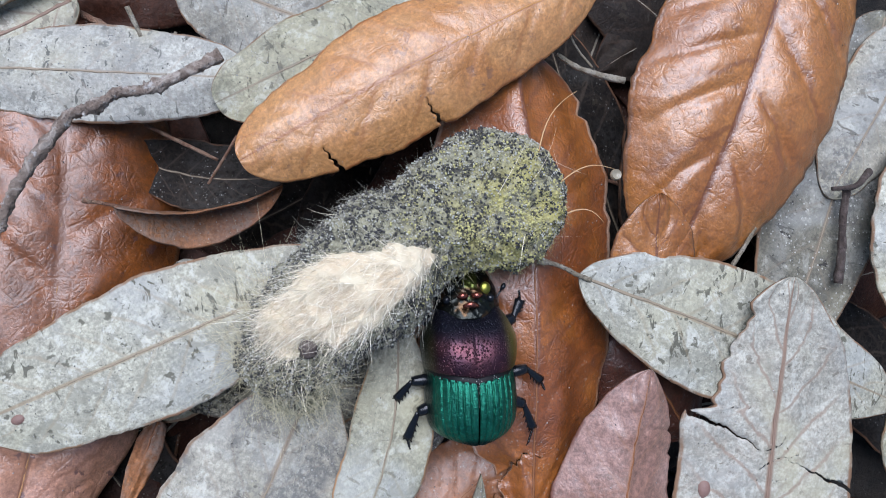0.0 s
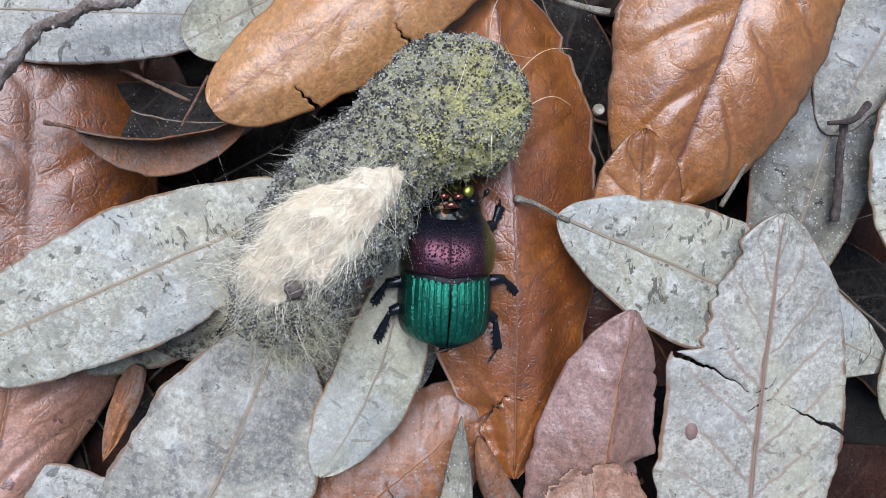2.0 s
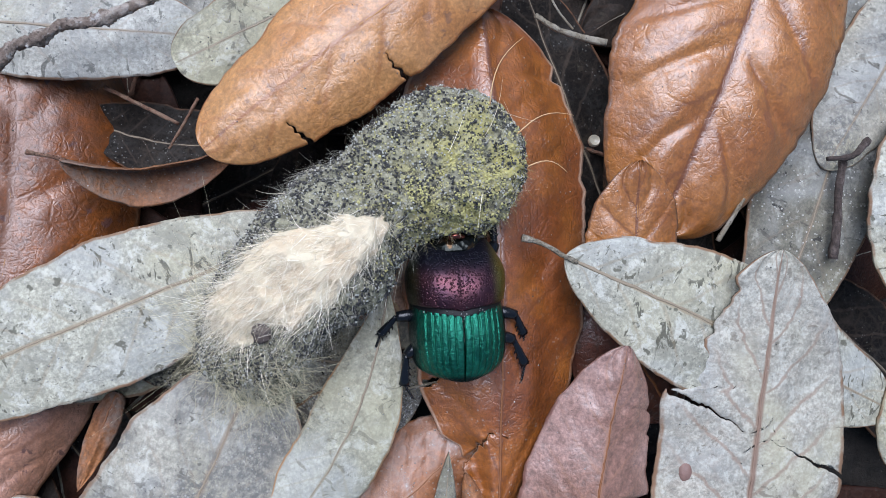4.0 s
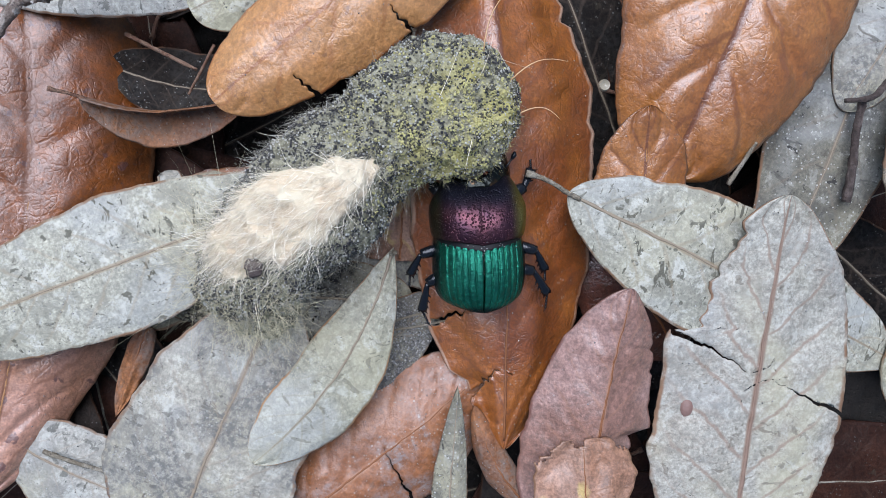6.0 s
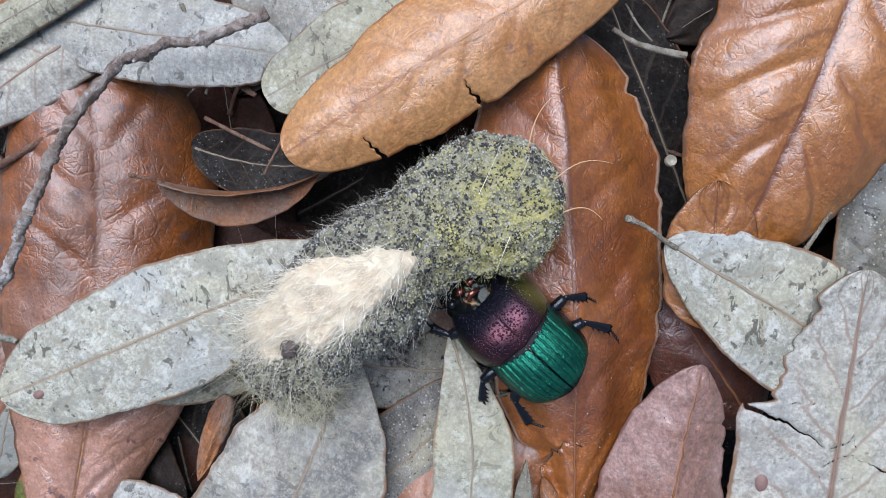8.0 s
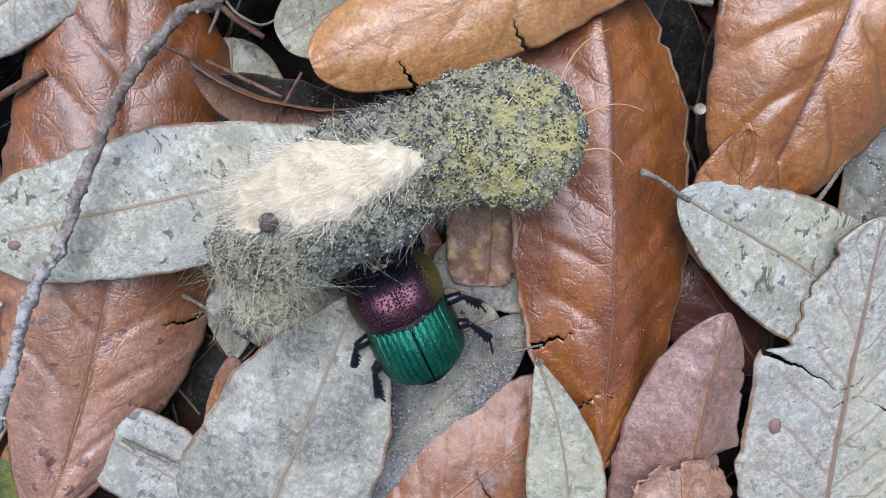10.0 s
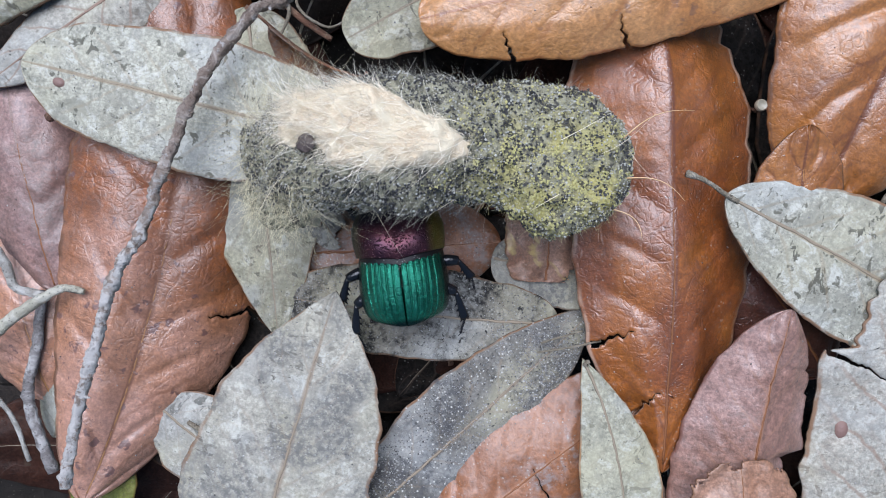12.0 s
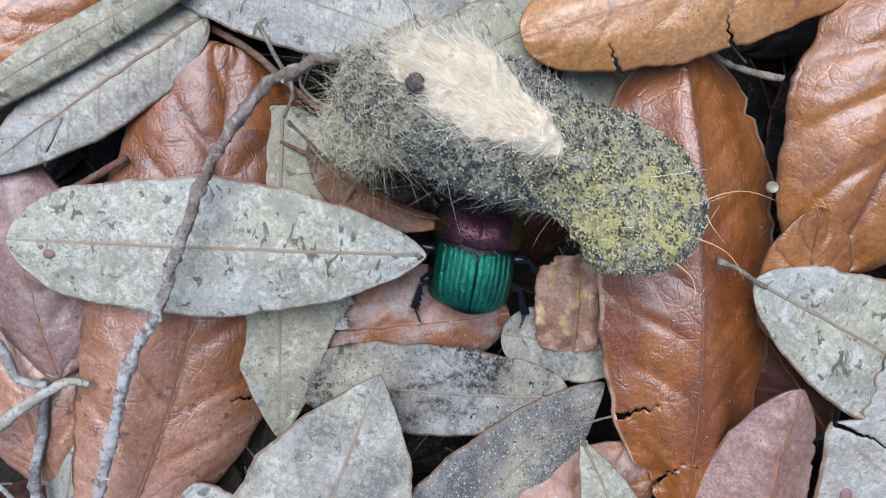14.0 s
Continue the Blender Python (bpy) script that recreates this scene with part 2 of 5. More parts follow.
SANDY_PALE = leaf_material("mouldy_leaf", (0.215, 0.202, 0.155), (0.145, 0.136, 0.105), (0.18, 0.14, 0.10), TANRIM, 0.72, 0.45, 0.9, (0.025, 0.024, 0.022), dirt=0.8, dirt_colour=(0.08, 0.078, 0.072), sand=0.8, blotch=0.3)
# Grey-brown blackened so that the leaf carries the hollow's shade in its colour
GREYBROWN_SHADE = leaf_material("shaded_grey_brown_leaf", (0.022, 0.018, 0.015), (0.012, 0.01, 0.009), (0.11, 0.08, 0.06), (0.14, 0.07, 0.04), 0.75, 0.4, 0.4, dirt=0.5, dirt_colour=(0.05, 0.048, 0.045), sand=0.3)
TAN = leaf_material("tan_leaf", (0.413, 0.231, 0.154), (0.304, 0.152, 0.089), (0.30, 0.16, 0.08), (0.20, 0.10, 0.05), 0.5, 0.2, 0.5, (0.10, 0.05, 0.03), stains=(0.50, 0.36, 0.13), sand=0.15, dirt=0.2, coat=0.2)
MOULD = leaf_material("black_mould_leaf", (0.277, 0.260, 0.210), (0.185, 0.172, 0.139), (0.18, 0.14, 0.10), TANRIM, 0.75, 0.45, 1.0, (0.018, 0.017, 0.016), dirt=1.0, dirt_colour=(0.022, 0.021, 0.020), sand=0.4, blotch=0.3)
YELLOWGREEN = leaf_material("decaying_leaf", (0.20, 0.20, 0.03), (0.07, 0.10, 0.02), (0.25, 0.2, 0.05), (0.12, 0.05, 0.02), 0.5, 0.4, 0.4, stains=(0.34, 0.12, 0.03), sand=0.1)


def bark_material(name, dark, light, pale, lichen=False):
    q = Mat(name, 0.85)
    a, b = q.noise(1300, 8, 0.75), q.noise(420, 6, 0.65, 0.8)
    col = q.mix(q.ramp(a, 0.3, 0.7), dark, light)
    col = q.mix(q.ramp(b, 0.46, 0.62, 0.0, 0.85), col, pale)
    col = q.mix(q.ramp(q.cells(2100), 0.1, 0.26, 0.6, 0.0), col, (0.045, 0.038, 0.034))
    if lichen:
        # grey-white lichen that thickens towards one end
        sep = q.node("SeparateXYZ")
        q.link(q.coord(), sep.inputs[0])
        grown = q.math("MULTIPLY_ADD", q.ramp(sep.outputs[1], -0.008, -0.032), 0.15, q.noise(900, 6, 0.7))
        col = q.mix(q.ramp(grown, 0.54, 0.66, 0.0, 0.8), col, (0.62, 0.60, 0.57))
    q.colour(col)
    q.bump(q.math("MULTIPLY_ADD", a, 1.0, b), 1.0, 0.0006)
    return q.m


BARK = bark_material("twig_bark", (0.15, 0.13, 0.12), (0.34, 0.315, 0.30), (0.60, 0.58, 0.55))
LICHEN = bark_material("twig_bark_with_lichen", (0.16, 0.112, 0.085), (0.34, 0.268, 0.218), (0.51, 0.44, 0.38), lichen=True)
BARK_PALE = bark_material("pale_bark", (0.26, 0.235, 0.20), (0.46, 0.44, 0.39), (0.62, 0.60, 0.55))
PALESTALK = bark_material("pale_stalk", (0.40, 0.37, 0.28), (0.56, 0.53, 0.42), (0.68, 0.65, 0.55))
BARK_DARK = bark_material("dark_bark", (0.045, 0.031, 0.026), (0.10, 0.072, 0.06), (0.16, 0.125, 0.11))
# Near-black colours that paint the shade of deep gaps into the leaves
GAPSHADE = leaf_material("gap_shade_leaf", (0.030, 0.022, 0.017), (0.018, 0.014, 0.012), (0.05, 0.03, 0.02), (0.04, 0.02, 0.012), 0.6, 0.4, 0.3, sand=0.2)
GAPSHADE_RED = leaf_material("gap_shade_red_leaf", (0.050, 0.018, 0.010), (0.028, 0.011, 0.007), (0.06, 0.03, 0.02), (0.03, 0.012, 0.008), 0.5, 0.4, 0.3, sand=0.15)
STEM = bark_material("dry_stem", (0.19, 0.155, 0.11), (0.29, 0.25, 0.18), (0.38, 0.34, 0.27))
CRUMB = bark_material("brown_crumb", (0.07, 0.05, 0.045), (0.15, 0.115, 0.10), (0.22, 0.18, 0.15))
RUSTSTEM = bark_material("brown_stalk", (0.14, 0.065, 0.038), (0.24, 0.12, 0.075), (0.28, 0.18, 0.12))


# Dark soil pushed nearer black, painting in the shade between the leaves
def soil_material():
    q = Mat("dark_soil", 0.95)
    a, b = q.noise(260, 8, 0.7), q.noise(2200, 5, 0.7)
    col = q.mix(q.ramp(a, 0.3, 0.7), (0.010, 0.008, 0.006), (0.035, 0.027, 0.021))
    col = q.mix(q.ramp(q.cells(1500), 0.05, 0.16, 0.5, 0.0), col, (0.22, 0.20, 0.17))
    q.colour(col)
    q.bump(q.math("MULTIPLY_ADD", b, 0.5, a), 1.0, 0.002)
    return q.m


SOIL = soil_material()


# ---- building helpers ----
T = {}


def part(name, bm, material, parent, label="", smooth=True):
    """One mesh object from a bmesh, under a thing or a part."""
    me = bpy.data.meshes.new(name)
    bm.to_mesh(me)
    bm.free()
    me.materials.append(material)
    if smooth:
        me.polygons.foreach_set("use_smooth", [True] * len(me.polygons))
    ob = new(name, me)
    ob.parent = parent
    return tagged(ob, label)


def mm(x, y, z, rx=0, ry=0, rz=0):
    return pose(x * MM, y * MM, z * MM, rx, ry, rz)


def tube(bm, pts, radii, sides=8, rough=0.0, squash=1.0):
    """A closed tube through points in millimetres, with a radius at each."""
    pts = [Vector(p) for p in pts]
    rings = []
    for i, p in enumerate(pts):
        d = (pts[min(i + 1, len(pts) - 1)] - pts[max(i - 1, 0)]).normalized()
        a = d.orthogonal().normalized() if abs(d.z) > 0.95 else d.cross(Vector((0, 0, 1))).normalized()
        b = a.cross(d)
        ring = []
        for k in range(sides):
            w = 2 * math.pi * k / sides
            r = radii[i] * (1 + rough * (noise.noise(p * 1.1 + Vector((k * 3.1, 0, 0))) + 0.6 * noise.noise(p * 4.0 + Vector((k * 5.3, 0, 0)))))
            ring.append(bm.verts.new((p + a * math.cos(w) * r + b * math.sin(w) * r * squash) * MM))
        rings.append(ring)
    for r0, r1 in zip(rings, rings[1:]):
        for k in range(sides):
            bm.faces.new((r0[k], r0[(k + 1) % sides], r1[(k + 1) % sides], r1[k]))
    bm.faces.new(rings[0][::-1])
    bm.faces.new(rings[-1])


def spline(pts, n):
    """n points on a smooth curve through the given ones."""
    pts = [Vector(p) for p in pts]
    full = [2 * pts[0] - pts[1]] + pts + [2 * pts[-1] - pts[-2]]
    out = []
    for k in range(n):
        s = k / (n - 1) * (len(pts) - 1)
        i = min(int(s), len(pts) - 2)
        u = s - i
        a, b, c, d = full[i:i + 4]
        out.append(0.5 * (2 * b + (c - a) * u + (2 * a - 5 * b + 4 * c - d) * u * u + (3 * b - a - 3 * c + d) * u ** 3))
    return out


def crack_at(line, v):
    """Where a crack lies at v across the blade, and how far along it that is (under 0: before it begins)."""
    au, av, bu, bv = line
    s = (v - av) / (bv - av)
    c = max(0.0, min(1.0, s))
    jag = 0.014 * noise.noise(Vector((c * 6, au * 40, 3))) + 0.006 * noise.noise(Vector((c * 21, au * 40, 5)))
    return au + (bu - au) * c + jag, s


def thicken(bm, depth):
    """Give a sheet an underside and a rim, depth below it."""
    uv = bm.loops.layers.uv.active
    faces, rim = bm.faces[:], [e for e in bm.edges if len(e.link_faces) == 1]
    under = {v: bm.verts.new(v.co - Vector((0, 0, depth))) for v in bm.verts[:]}
    for f in faces:
        g = bm.faces.new([under[v] for v in reversed(f.verts)])
        for a, b in zip(g.loops, reversed(f.loops[:])):
            a[uv].uv = b[uv].uv
    for e in rim:
        lp = e.link_loops[0]
        a, b = lp.vert, lp.link_loop_next.vert
        q = bm.faces.new((b, a, under[a], under[b]))
        for lq, src in zip(q.loops, (lp.link_loop_next, lp, lp, lp.link_loop_next)):
            lq[uv].uv = (src[uv].uv.x, 0.97)


def octa(bm, p, r, rnd):
    """An uneven grain of eight faces."""
    q = [bm.verts.new((p + Vector(d) * r * rnd.uniform(0.7, 1.3)) * MM) for d in ((1, 0, 0), (-1, 0, 0), (0, 1, 0), (0, -1, 0), (0, 0, 1), (0, 0, -1))]
    for a, b, c in ((0, 2, 4), (2, 1, 4), (1, 3, 4), (3, 0, 4), (2, 0, 5), (1, 2, 5), (3, 1, 5), (0, 3, 5)):
        bm.faces.new((q[a], q[b], q[c]))


def grain_material():
    q = Mat("sand_grains", 0.5)
    n = q.node("NewGeometry").outputs["Random Per Island"]
    col = q.mix(q.ramp(n, 0.12, 0.45), (0.06, 0.057, 0.053), (0.26, 0.255, 0.25))
    q.colour(q.mix(q.ramp(n, 0.74, 0.99), col, (0.46, 0.455, 0.43)))
    return q.m


GRIT = grain_material()


def leaf(key, name, label, material, base, length, turn, width, rise, ab=(0.6, 0.6), bend=0.0, curl=0.0, fold=0.0,
         stalk=0.0, veins=9, relief=0.1, bites=(), cracks=(), seed=0, roll=0, wav=0.25, res=1.0, bulge=0.0, sand=0, nicks=(), crumple=0.0, scabs=(), sides=(1.0, 1.0)):
    """A fallen leaf: a blade with thickness, relief of veins, curl, bites and cracks, its midrib and its stalk.
    rise: how far the middle and the tip lie above the base. ab: how blunt the base and the tip are. sides: the share of each half's width."""
    thing = tagged(new(name), label, "leaf", "fallen leaves")
    T[key] = thing
    a, b = ab
    top = (a / (a + b)) ** a * (b / (a + b)) ** b
    if crumple:
        res = max(res, 1.7)
    nu, nv = int(max(30, min(110, length * 2.2)) * res), int(max(14, min(44, width * 2.4)) * res)
    off = Vector((seed * 7.3, seed * 3.1, seed))
    slope = 0.5 * width / length

    def half(u):
        return 0.5 * width * (max(u, 0) ** a * max(1 - u, 0) ** b / top) * (1 + 0.05 * noise.noise(Vector((u * 5, 0, 0)) + off) + 0.03 * noise.noise(Vector((u * 15, 3, 0)) + off))

    def spine(u):
        q1, q2 = rise
        return Vector((u * length, bend * 4 * u * (1 - u), q1 * 4 * u * (1 - u) + q2 * u * (2 * u - 1)))

    def torn(u, v):
        """What is left of the blade's half width beside torn stretches of its edge."""
        k = 1.0
        for u0, u1, side, depth in nicks:
            if side * v > 0:
                inside = max(0.0, min(1.0, (u - u0) / 0.008)) * max(0.0, min(1.0, (u1 - u) / 0.03))
                k *= 1 - depth * inside * (1 + 0.3 * noise.noise(Vector((u * 60, side, 4)) + off))
        return k

    def surface(u, v):
        h, c = half(u), spine(u)
        ph = veins * (u - slope * abs(v) * 0.9) + 0.7 * noise.noise(Vector((u * 3.3, math.copysign(4, v), 9)) + off)
        d = abs(ph % 1.0 - 0.5)
        line = math.exp(-(d / 0.09) ** 2) * min(1, 8 * abs(v)) * (1 - 0.6 * abs(v))
        puff = (0.6 * (0.25 - d) + 0.6 * math.exp(-(d / 0.11) ** 2)) * min(1, 4 * abs(v)) * (1 - abs(v) ** 3)
        hw = h / (0.5 * width)
        z = c.z - curl * hw * v * v + fold * hw * (abs(v) - 0.0) + wav * noise.noise(Vector((u * 5, v * 2.2, 0)) + off)
        z += bulge * hw * math.sin(math.pi * min(1.0, abs(v) * 1.02)) ** 0.8
        z += relief * (-puff if relief > 0.09 else 0.8 * line)
        z += 0.12 * relief * noise.noise(Vector((u * length * 0.55, v * h * 0.55, 2)) + off)
        if crumple:
            # pillows between creases, wrinkles across the blade, and broad dents
            q = Vector((c.x, v * h, 0))
            q += 2.6 * Vector((noise.noise(q * 0.35 + off), noise.noise(q * 0.35 - off), 0))
            near = noise.voronoi(q * 0.17 + off)[0]
            e = min(1.0, (near[1] - near[0]) / 0.55)
            edge = 1 - 0.7 * abs(v) ** 4
            z += crumple * edge * (0.16 * e * (2 - e) + 0.42 * noise.noise(q * 0.16 + off) + 0.15 * noise.noise(q * 0.42 - off) - 0.13 * abs(noise.noise(Vector((q.x * 0.8, q.y * 0.25, 3)) + off)) + 0.10 * noise.noise(q * 1.3 + off))
        z += wav * 0.5 * abs(v) ** 3 * noise.noise(Vector((u * 16, v, 5)) + off)
        return Vector((c.x, c.y + v * h * sides[0 if v > 0 else 1] * torn(u, v) * (1 + 0.10 * noise.noise(Vector((u * 4, math.copysign(2, v), 6)) + off) + 0.05 * noise.noise(Vector((u * 11, math.copysign(3, v), 2)) + off) + 0.024 * noise.noise(Vector((u * 42, v, 8)) + off)), z)), ph

    bm = bmesh.new()
    uv = bm.loops.layers.uv.new("UVMap")
    us = [0.5 - 0.5 * math.cos(math.pi * (0.02 + 0.96 * i / nu)) for i in range(nu + 1)]
    vs = [math.copysign(abs(2 * j / nv - 1) ** 0.9, 2 * j / nv - 1) for j in range(nv + 1)]
    grid, flat = [], {}
    seams = [(min(range(nu), key=lambda i: abs(0.5 * (us[i] + us[i + 1]) - 0.5 * (c[0] + c[2]))), c) for c in cracks]
    for i, u0 in enumerate(us):
        row = []
        for v in vs:
            u = u0
            for i0, c in seams:
                uc, s = crack_at(c, v)
                near = max(0.0, 1 - abs(i - i0 - 0.5) / 12) * max(0.0, min(1.0, 1 + 2.5 * s))
                u += (uc - 0.5 * (us[i0] + us[i0 + 1])) * near
                if i in (i0, i0 + 1):
                    gap = 0.0010 + 0.0065 * min(1.0, max(0.0, s)) ** 1.3
                    u += ((uc + (gap if i > i0 else -gap)) - u) * max(0.0, min(1.0, 1 + 2.5 * s))
            u = max(0.0005, min(0.9995, u))
            p, ph = surface(u, v)
            vert = bm.verts.new(p * MM)
            flat[vert] = (ph + (0.37 if v < 0 else 0), v, u)
            row.append(vert)
        grid.append(row)
    for i in range(nu):
        for j in range(nv):
            u, v = 0.5 * (us[i] + us[i + 1]), 0.5 * (vs[j] + vs[j + 1])
            if any((u - bu) ** 2 + ((v - bv) * width / length * 0.5) ** 2 < (br * (1 + 0.35 * noise.noise(Vector((u * 40, v * 12, seed))))) ** 2 for bu, bv, br in bites):
                continue
            if any(i == i0 and 0 < crack_at(c, v)[1] < 1.1 for i0, c in seams):
                continue
            f = bm.faces.new((grid[i][j], grid[i + 1][j], grid[i + 1][j + 1], grid[i][j + 1]))
            for lp in f.loops:
                ph, vv, _ = flat[lp.vert]
                lp[uv].uv = (veins * (flat[lp.vert][2] - slope * abs(vv) * 0.9) + (0.37 if v < 0 else 0), vv)
    bmesh.ops.delete(bm, geom=[w for w in bm.verts if not w.link_faces], context="VERTS")
    bmesh.ops.recalc_face_normals(bm, faces=bm.faces)
    if sum(f.normal.z for f in bm.faces) < 0:
        bmesh.ops.reverse_faces(bm, faces=bm.faces)
    thicken(bm, 0.28 * MM)
    tilt = mm(0, 0, 0, roll, 0, 0)
    blade = part("blade", bm, material, thing)
    blade.matrix_basis = tilt
    bm = bmesh.new()
    glossy = material in (CARAMEL, CHESTNUT, RUST, ROSE, PURPLE)
    girth = (0.011 * width ** 0.8 + 0.12) * (0.8 if material is CARAMEL else 0.62 if glossy else 1.25 if material is PALE_RIB else 0.92)
    rib = [surface(u, 0)[0] + Vector((0, 0.16 * noise.noise(Vector((u * 14, 9, 0)) + off) + 0.07 * noise.noise(Vector((u * 45, 2, 0)) + off), (-0.28 if glossy else -0.10) * girth)) for u in [0.02 + 0.94 * k / 60 for k in range(61)]]
    tube(bm, rib, [girth * (1 - 0.8 * k / 60) * (1 + 0.25 * noise.noise(Vector((k * 0.5, seed, 1)))) for k in range(61)], 6, 0.3, 0.6)
    part("midrib", bm, RIB.get(material.name, STEM), thing).matrix_basis = tilt
    if stalk:
        bm = bmesh.new()
        s0 = spine(0.03)
        way = (spine(0.0) - spine(0.12)).normalized()
        way.z = 0.12
        pts = [s0 + way * (stalk * k / 10) + Vector((0, 0.25 * math.sin(k * 0.5 + seed), 0.3)) * (k / 10) for k in range(11)]
        tube(bm, pts, [girth * (1.15 + 0.25 * abs(k - 5) / 5 + (0.5 if k > 8 else 0)) for k in range(11)], 8, 0.3)
        part("stalk", bm, STEM if "pale" in material.name else RUSTSTEM, thing).matrix_basis = tilt
    for u0, v0, r in scabs:
        # a raised reddish scab on the blade
        bm = bmesh.new()
        o = surface(u0, v0)[0]
        centre = bm.verts.new((o + Vector((0, 0, 0.22))) * MM)
        rings = [[bm.verts.new((Vector((o.x + r * g * 1.4 * math.cos(w) * (1 + 0.2 * noise.noise(Vector((w, seed, 0)))), o.y + r * g * math.sin(w), o.z + hz))) * MM)
                  for w in [2 * math.pi * k / 16 for k in range(16)]] for g, hz in ((0.6, 0.2), (1.0, -0.15))]
        for k in range(16):
            bm.faces.new((centre, rings[0][k], rings[0][(k + 1) % 16]))
            bm.faces.new((rings[0][k], rings[1][k], rings[1][(k + 1) % 16], rings[0][(k + 1) % 16]))
        part("scab", bm, SCAB, thing, "small reddish brown scab").matrix_basis = tilt
    if sand:
        rnd, bm = random.Random(seed), bmesh.new()
        for _ in range(sand):
            u, v = rnd.uniform(0.04, 0.96), rnd.uniform(-0.93, 0.93)
            p = surface(u, v)[0]
            if noise.noise(p * 0.16 + off) < rnd.uniform(-0.75, 0.35):
                continue
            octa(bm, p + Vector((0, 0, 0.03)), (0.068 if sand > 1000 else 0.058) * rnd.choice((0.45, 0.6, 0.8, 1.0, 1.5)), rnd)
        if bm.verts:
            tagged(part("sand", bm, GRIT, thing, "sand grains and soil crumbs", smooth=False), kind="stuff").matrix_basis = tilt
    thing.matrix_basis = mm(*base, 0, 0, turn)
    return thing


def rib_material(name, col):
    q = Mat(name, 0.6)
    q.colour(q.mix(q.noise(900, 4), col, tuple(c * 0.7 for c in col)))
    q.bump(q.noise(2500), 0.4)
    return q.m


TANRIB, DARKRIB, GOLDRIB = rib_material("tan_rib", (0.285, 0.225, 0.155)), rib_material("brown_rib", (0.25, 0.095, 0.035)), rib_material("golden_rib", (0.46, 0.22, 0.07))
ROSERIB = rib_material("ochre_rib", (0.40, 0.20, 0.08))
SCAB = rib_material("reddish_scab", (0.23, 0.135, 0.11))
RIBBROWN = rib_material("ribbed_brown", (0.27, 0.175, 0.125))
RIB = {m.name: r for r, ms in ((GOLDRIB, (CARAMEL, CHESTNUT)), (ROSERIB, (ROSE,)), (DARKRIB, (RUST, RUST_DULL, RUST_DIRTY, PURPLE, DARKRED, TAN, PINK)),
       (RIBBROWN, (PALE_RIB,)), (TANRIB, (PALE, PALE_SPOT, PALE_DULL, PALE_DIRTY, PALE_SMALL, SANDY, SANDY_PALE, MOULD, GREYBROWN_SHADE, YELLOWGREEN))) for m in ms}


def twig(key, name, label, material, origin, pts, r0, r1, knots=0):
    """A twig or stalk through points about its origin; knots: thickened nodes with broken side buds."""
    thing = tagged(new(name), label, "twig", "twigs and stalks")
    T[key] = thing
    n = 34 * len(pts) if knots else 6 * len(pts)
    line = spline(pts, n)
    bm = bmesh.new()
    rad = []
    for k, p in enumerate(line):
        s = k / (n - 1)
        r = r0 + (r1 - r0) * s
        if knots:
            r *= 0.9 + 0.28 * max(0, math.cos(2 * math.pi * s * knots + 1.2 * math.sin(9 * s))) ** 6 + 0.16 * noise.noise(Vector((s * 60, 1, 0))) + 0.12 * noise.noise(Vector((s * 190, 4, 0)))
            line[k] = p + Vector((noise.noise(Vector((s * 22, 0, 7))), noise.noise(Vector((s * 22, 5, 7))), 0)) * 0.35
        rad.append(r)
    tube(bm, line, rad, 14 if knots else 8, 0.5 if knots else 0.35)
    part("stem", bm, material, thing)
    if knots:
        for i in range(1, knots):
            k = int((i / knots) * (n - 1))
            p = line[k]
            side = Vector((math.cos(i * 2.3), math.sin(i * 2.3), 0.3)) * 0.9 * r0
            bm = bmesh.new()
            tube(bm, [p, p + side, p + side * 1.6 + Vector((0.2, 0.1, 0.1))], [0.5 * r0, 0.36 * r0, 0.14 * r0], 7, 0.4)
            part("bud_scar", bm, material, thing)
    thing.matrix_basis = mm(*origin)
    return thing


# ---- ground ----
bm = bmesh.new()
bmesh.ops.create_grid(bm, x_segments=90, y_segments=70, size=1.0)
for v in bm.verts:
    x, y = v.co.x * 95, v.co.y * 75
    far = max(0.0, max(abs(v.co.x), abs(v.co.y)) - 0.97) * 33
    v.co = Vector((x - 8, y, -19.5 + 2.2 * noise.fractal(Vector((x * 0.09, y * 0.09, 0)), 1.0, 2.0, 4) * (1 - far))) * MM
    if far:
        v.co.x, v.co.y = v.co.x * 300, v.co.y * 300
me = bpy.data.meshes.new("ground")
bm.to_mesh(me)
bm.free()
me.materials.append(SOIL)
tagged(new("ground", me), "dark woodland soil under leaf litter, blackened for shade", "ground", kind="structure")

# ---- leaves, twigs and stalks ----
leaf("brown_top", "dead_leaf", "glossy caramel brown leaf with split lower edge", CARAMEL, (16.79, 29.06, 3.00), 43.07, -150.3, 12.80, (3.00, 0.50), ab=(0.5, 0.42), curl=2.6, stalk=1.66, veins=7, relief=0.22, cracks=[(0.82, 0.52, 0.8, 1.05), (0.555, 0.55, 0.54, 1.05)], seed=1, sand=60, crumple=0.34)
leaf("brown_mid", "dead_leaf", "rust brown leaf folded along its midrib", RUST, (9.90, -31.60, -1.00), 53.00, 91.7, 20.20, (4.60, 1.50), ab=(0.64, 0.44), fold=-6.0, veins=6, relief=0.36, cracks=[(0.30, 0.45, 0.27, 0.9), (0.17, 0.1, 0.12, 0.95)], seed=2, roll=8, wav=0.9, bulge=0.5, sand=420, nicks=[(0.86, 0.90, -1, 0.12), (0.05, 0.17, 1, 0.3)], crumple=0.3, sides=(0.92, 1.20))
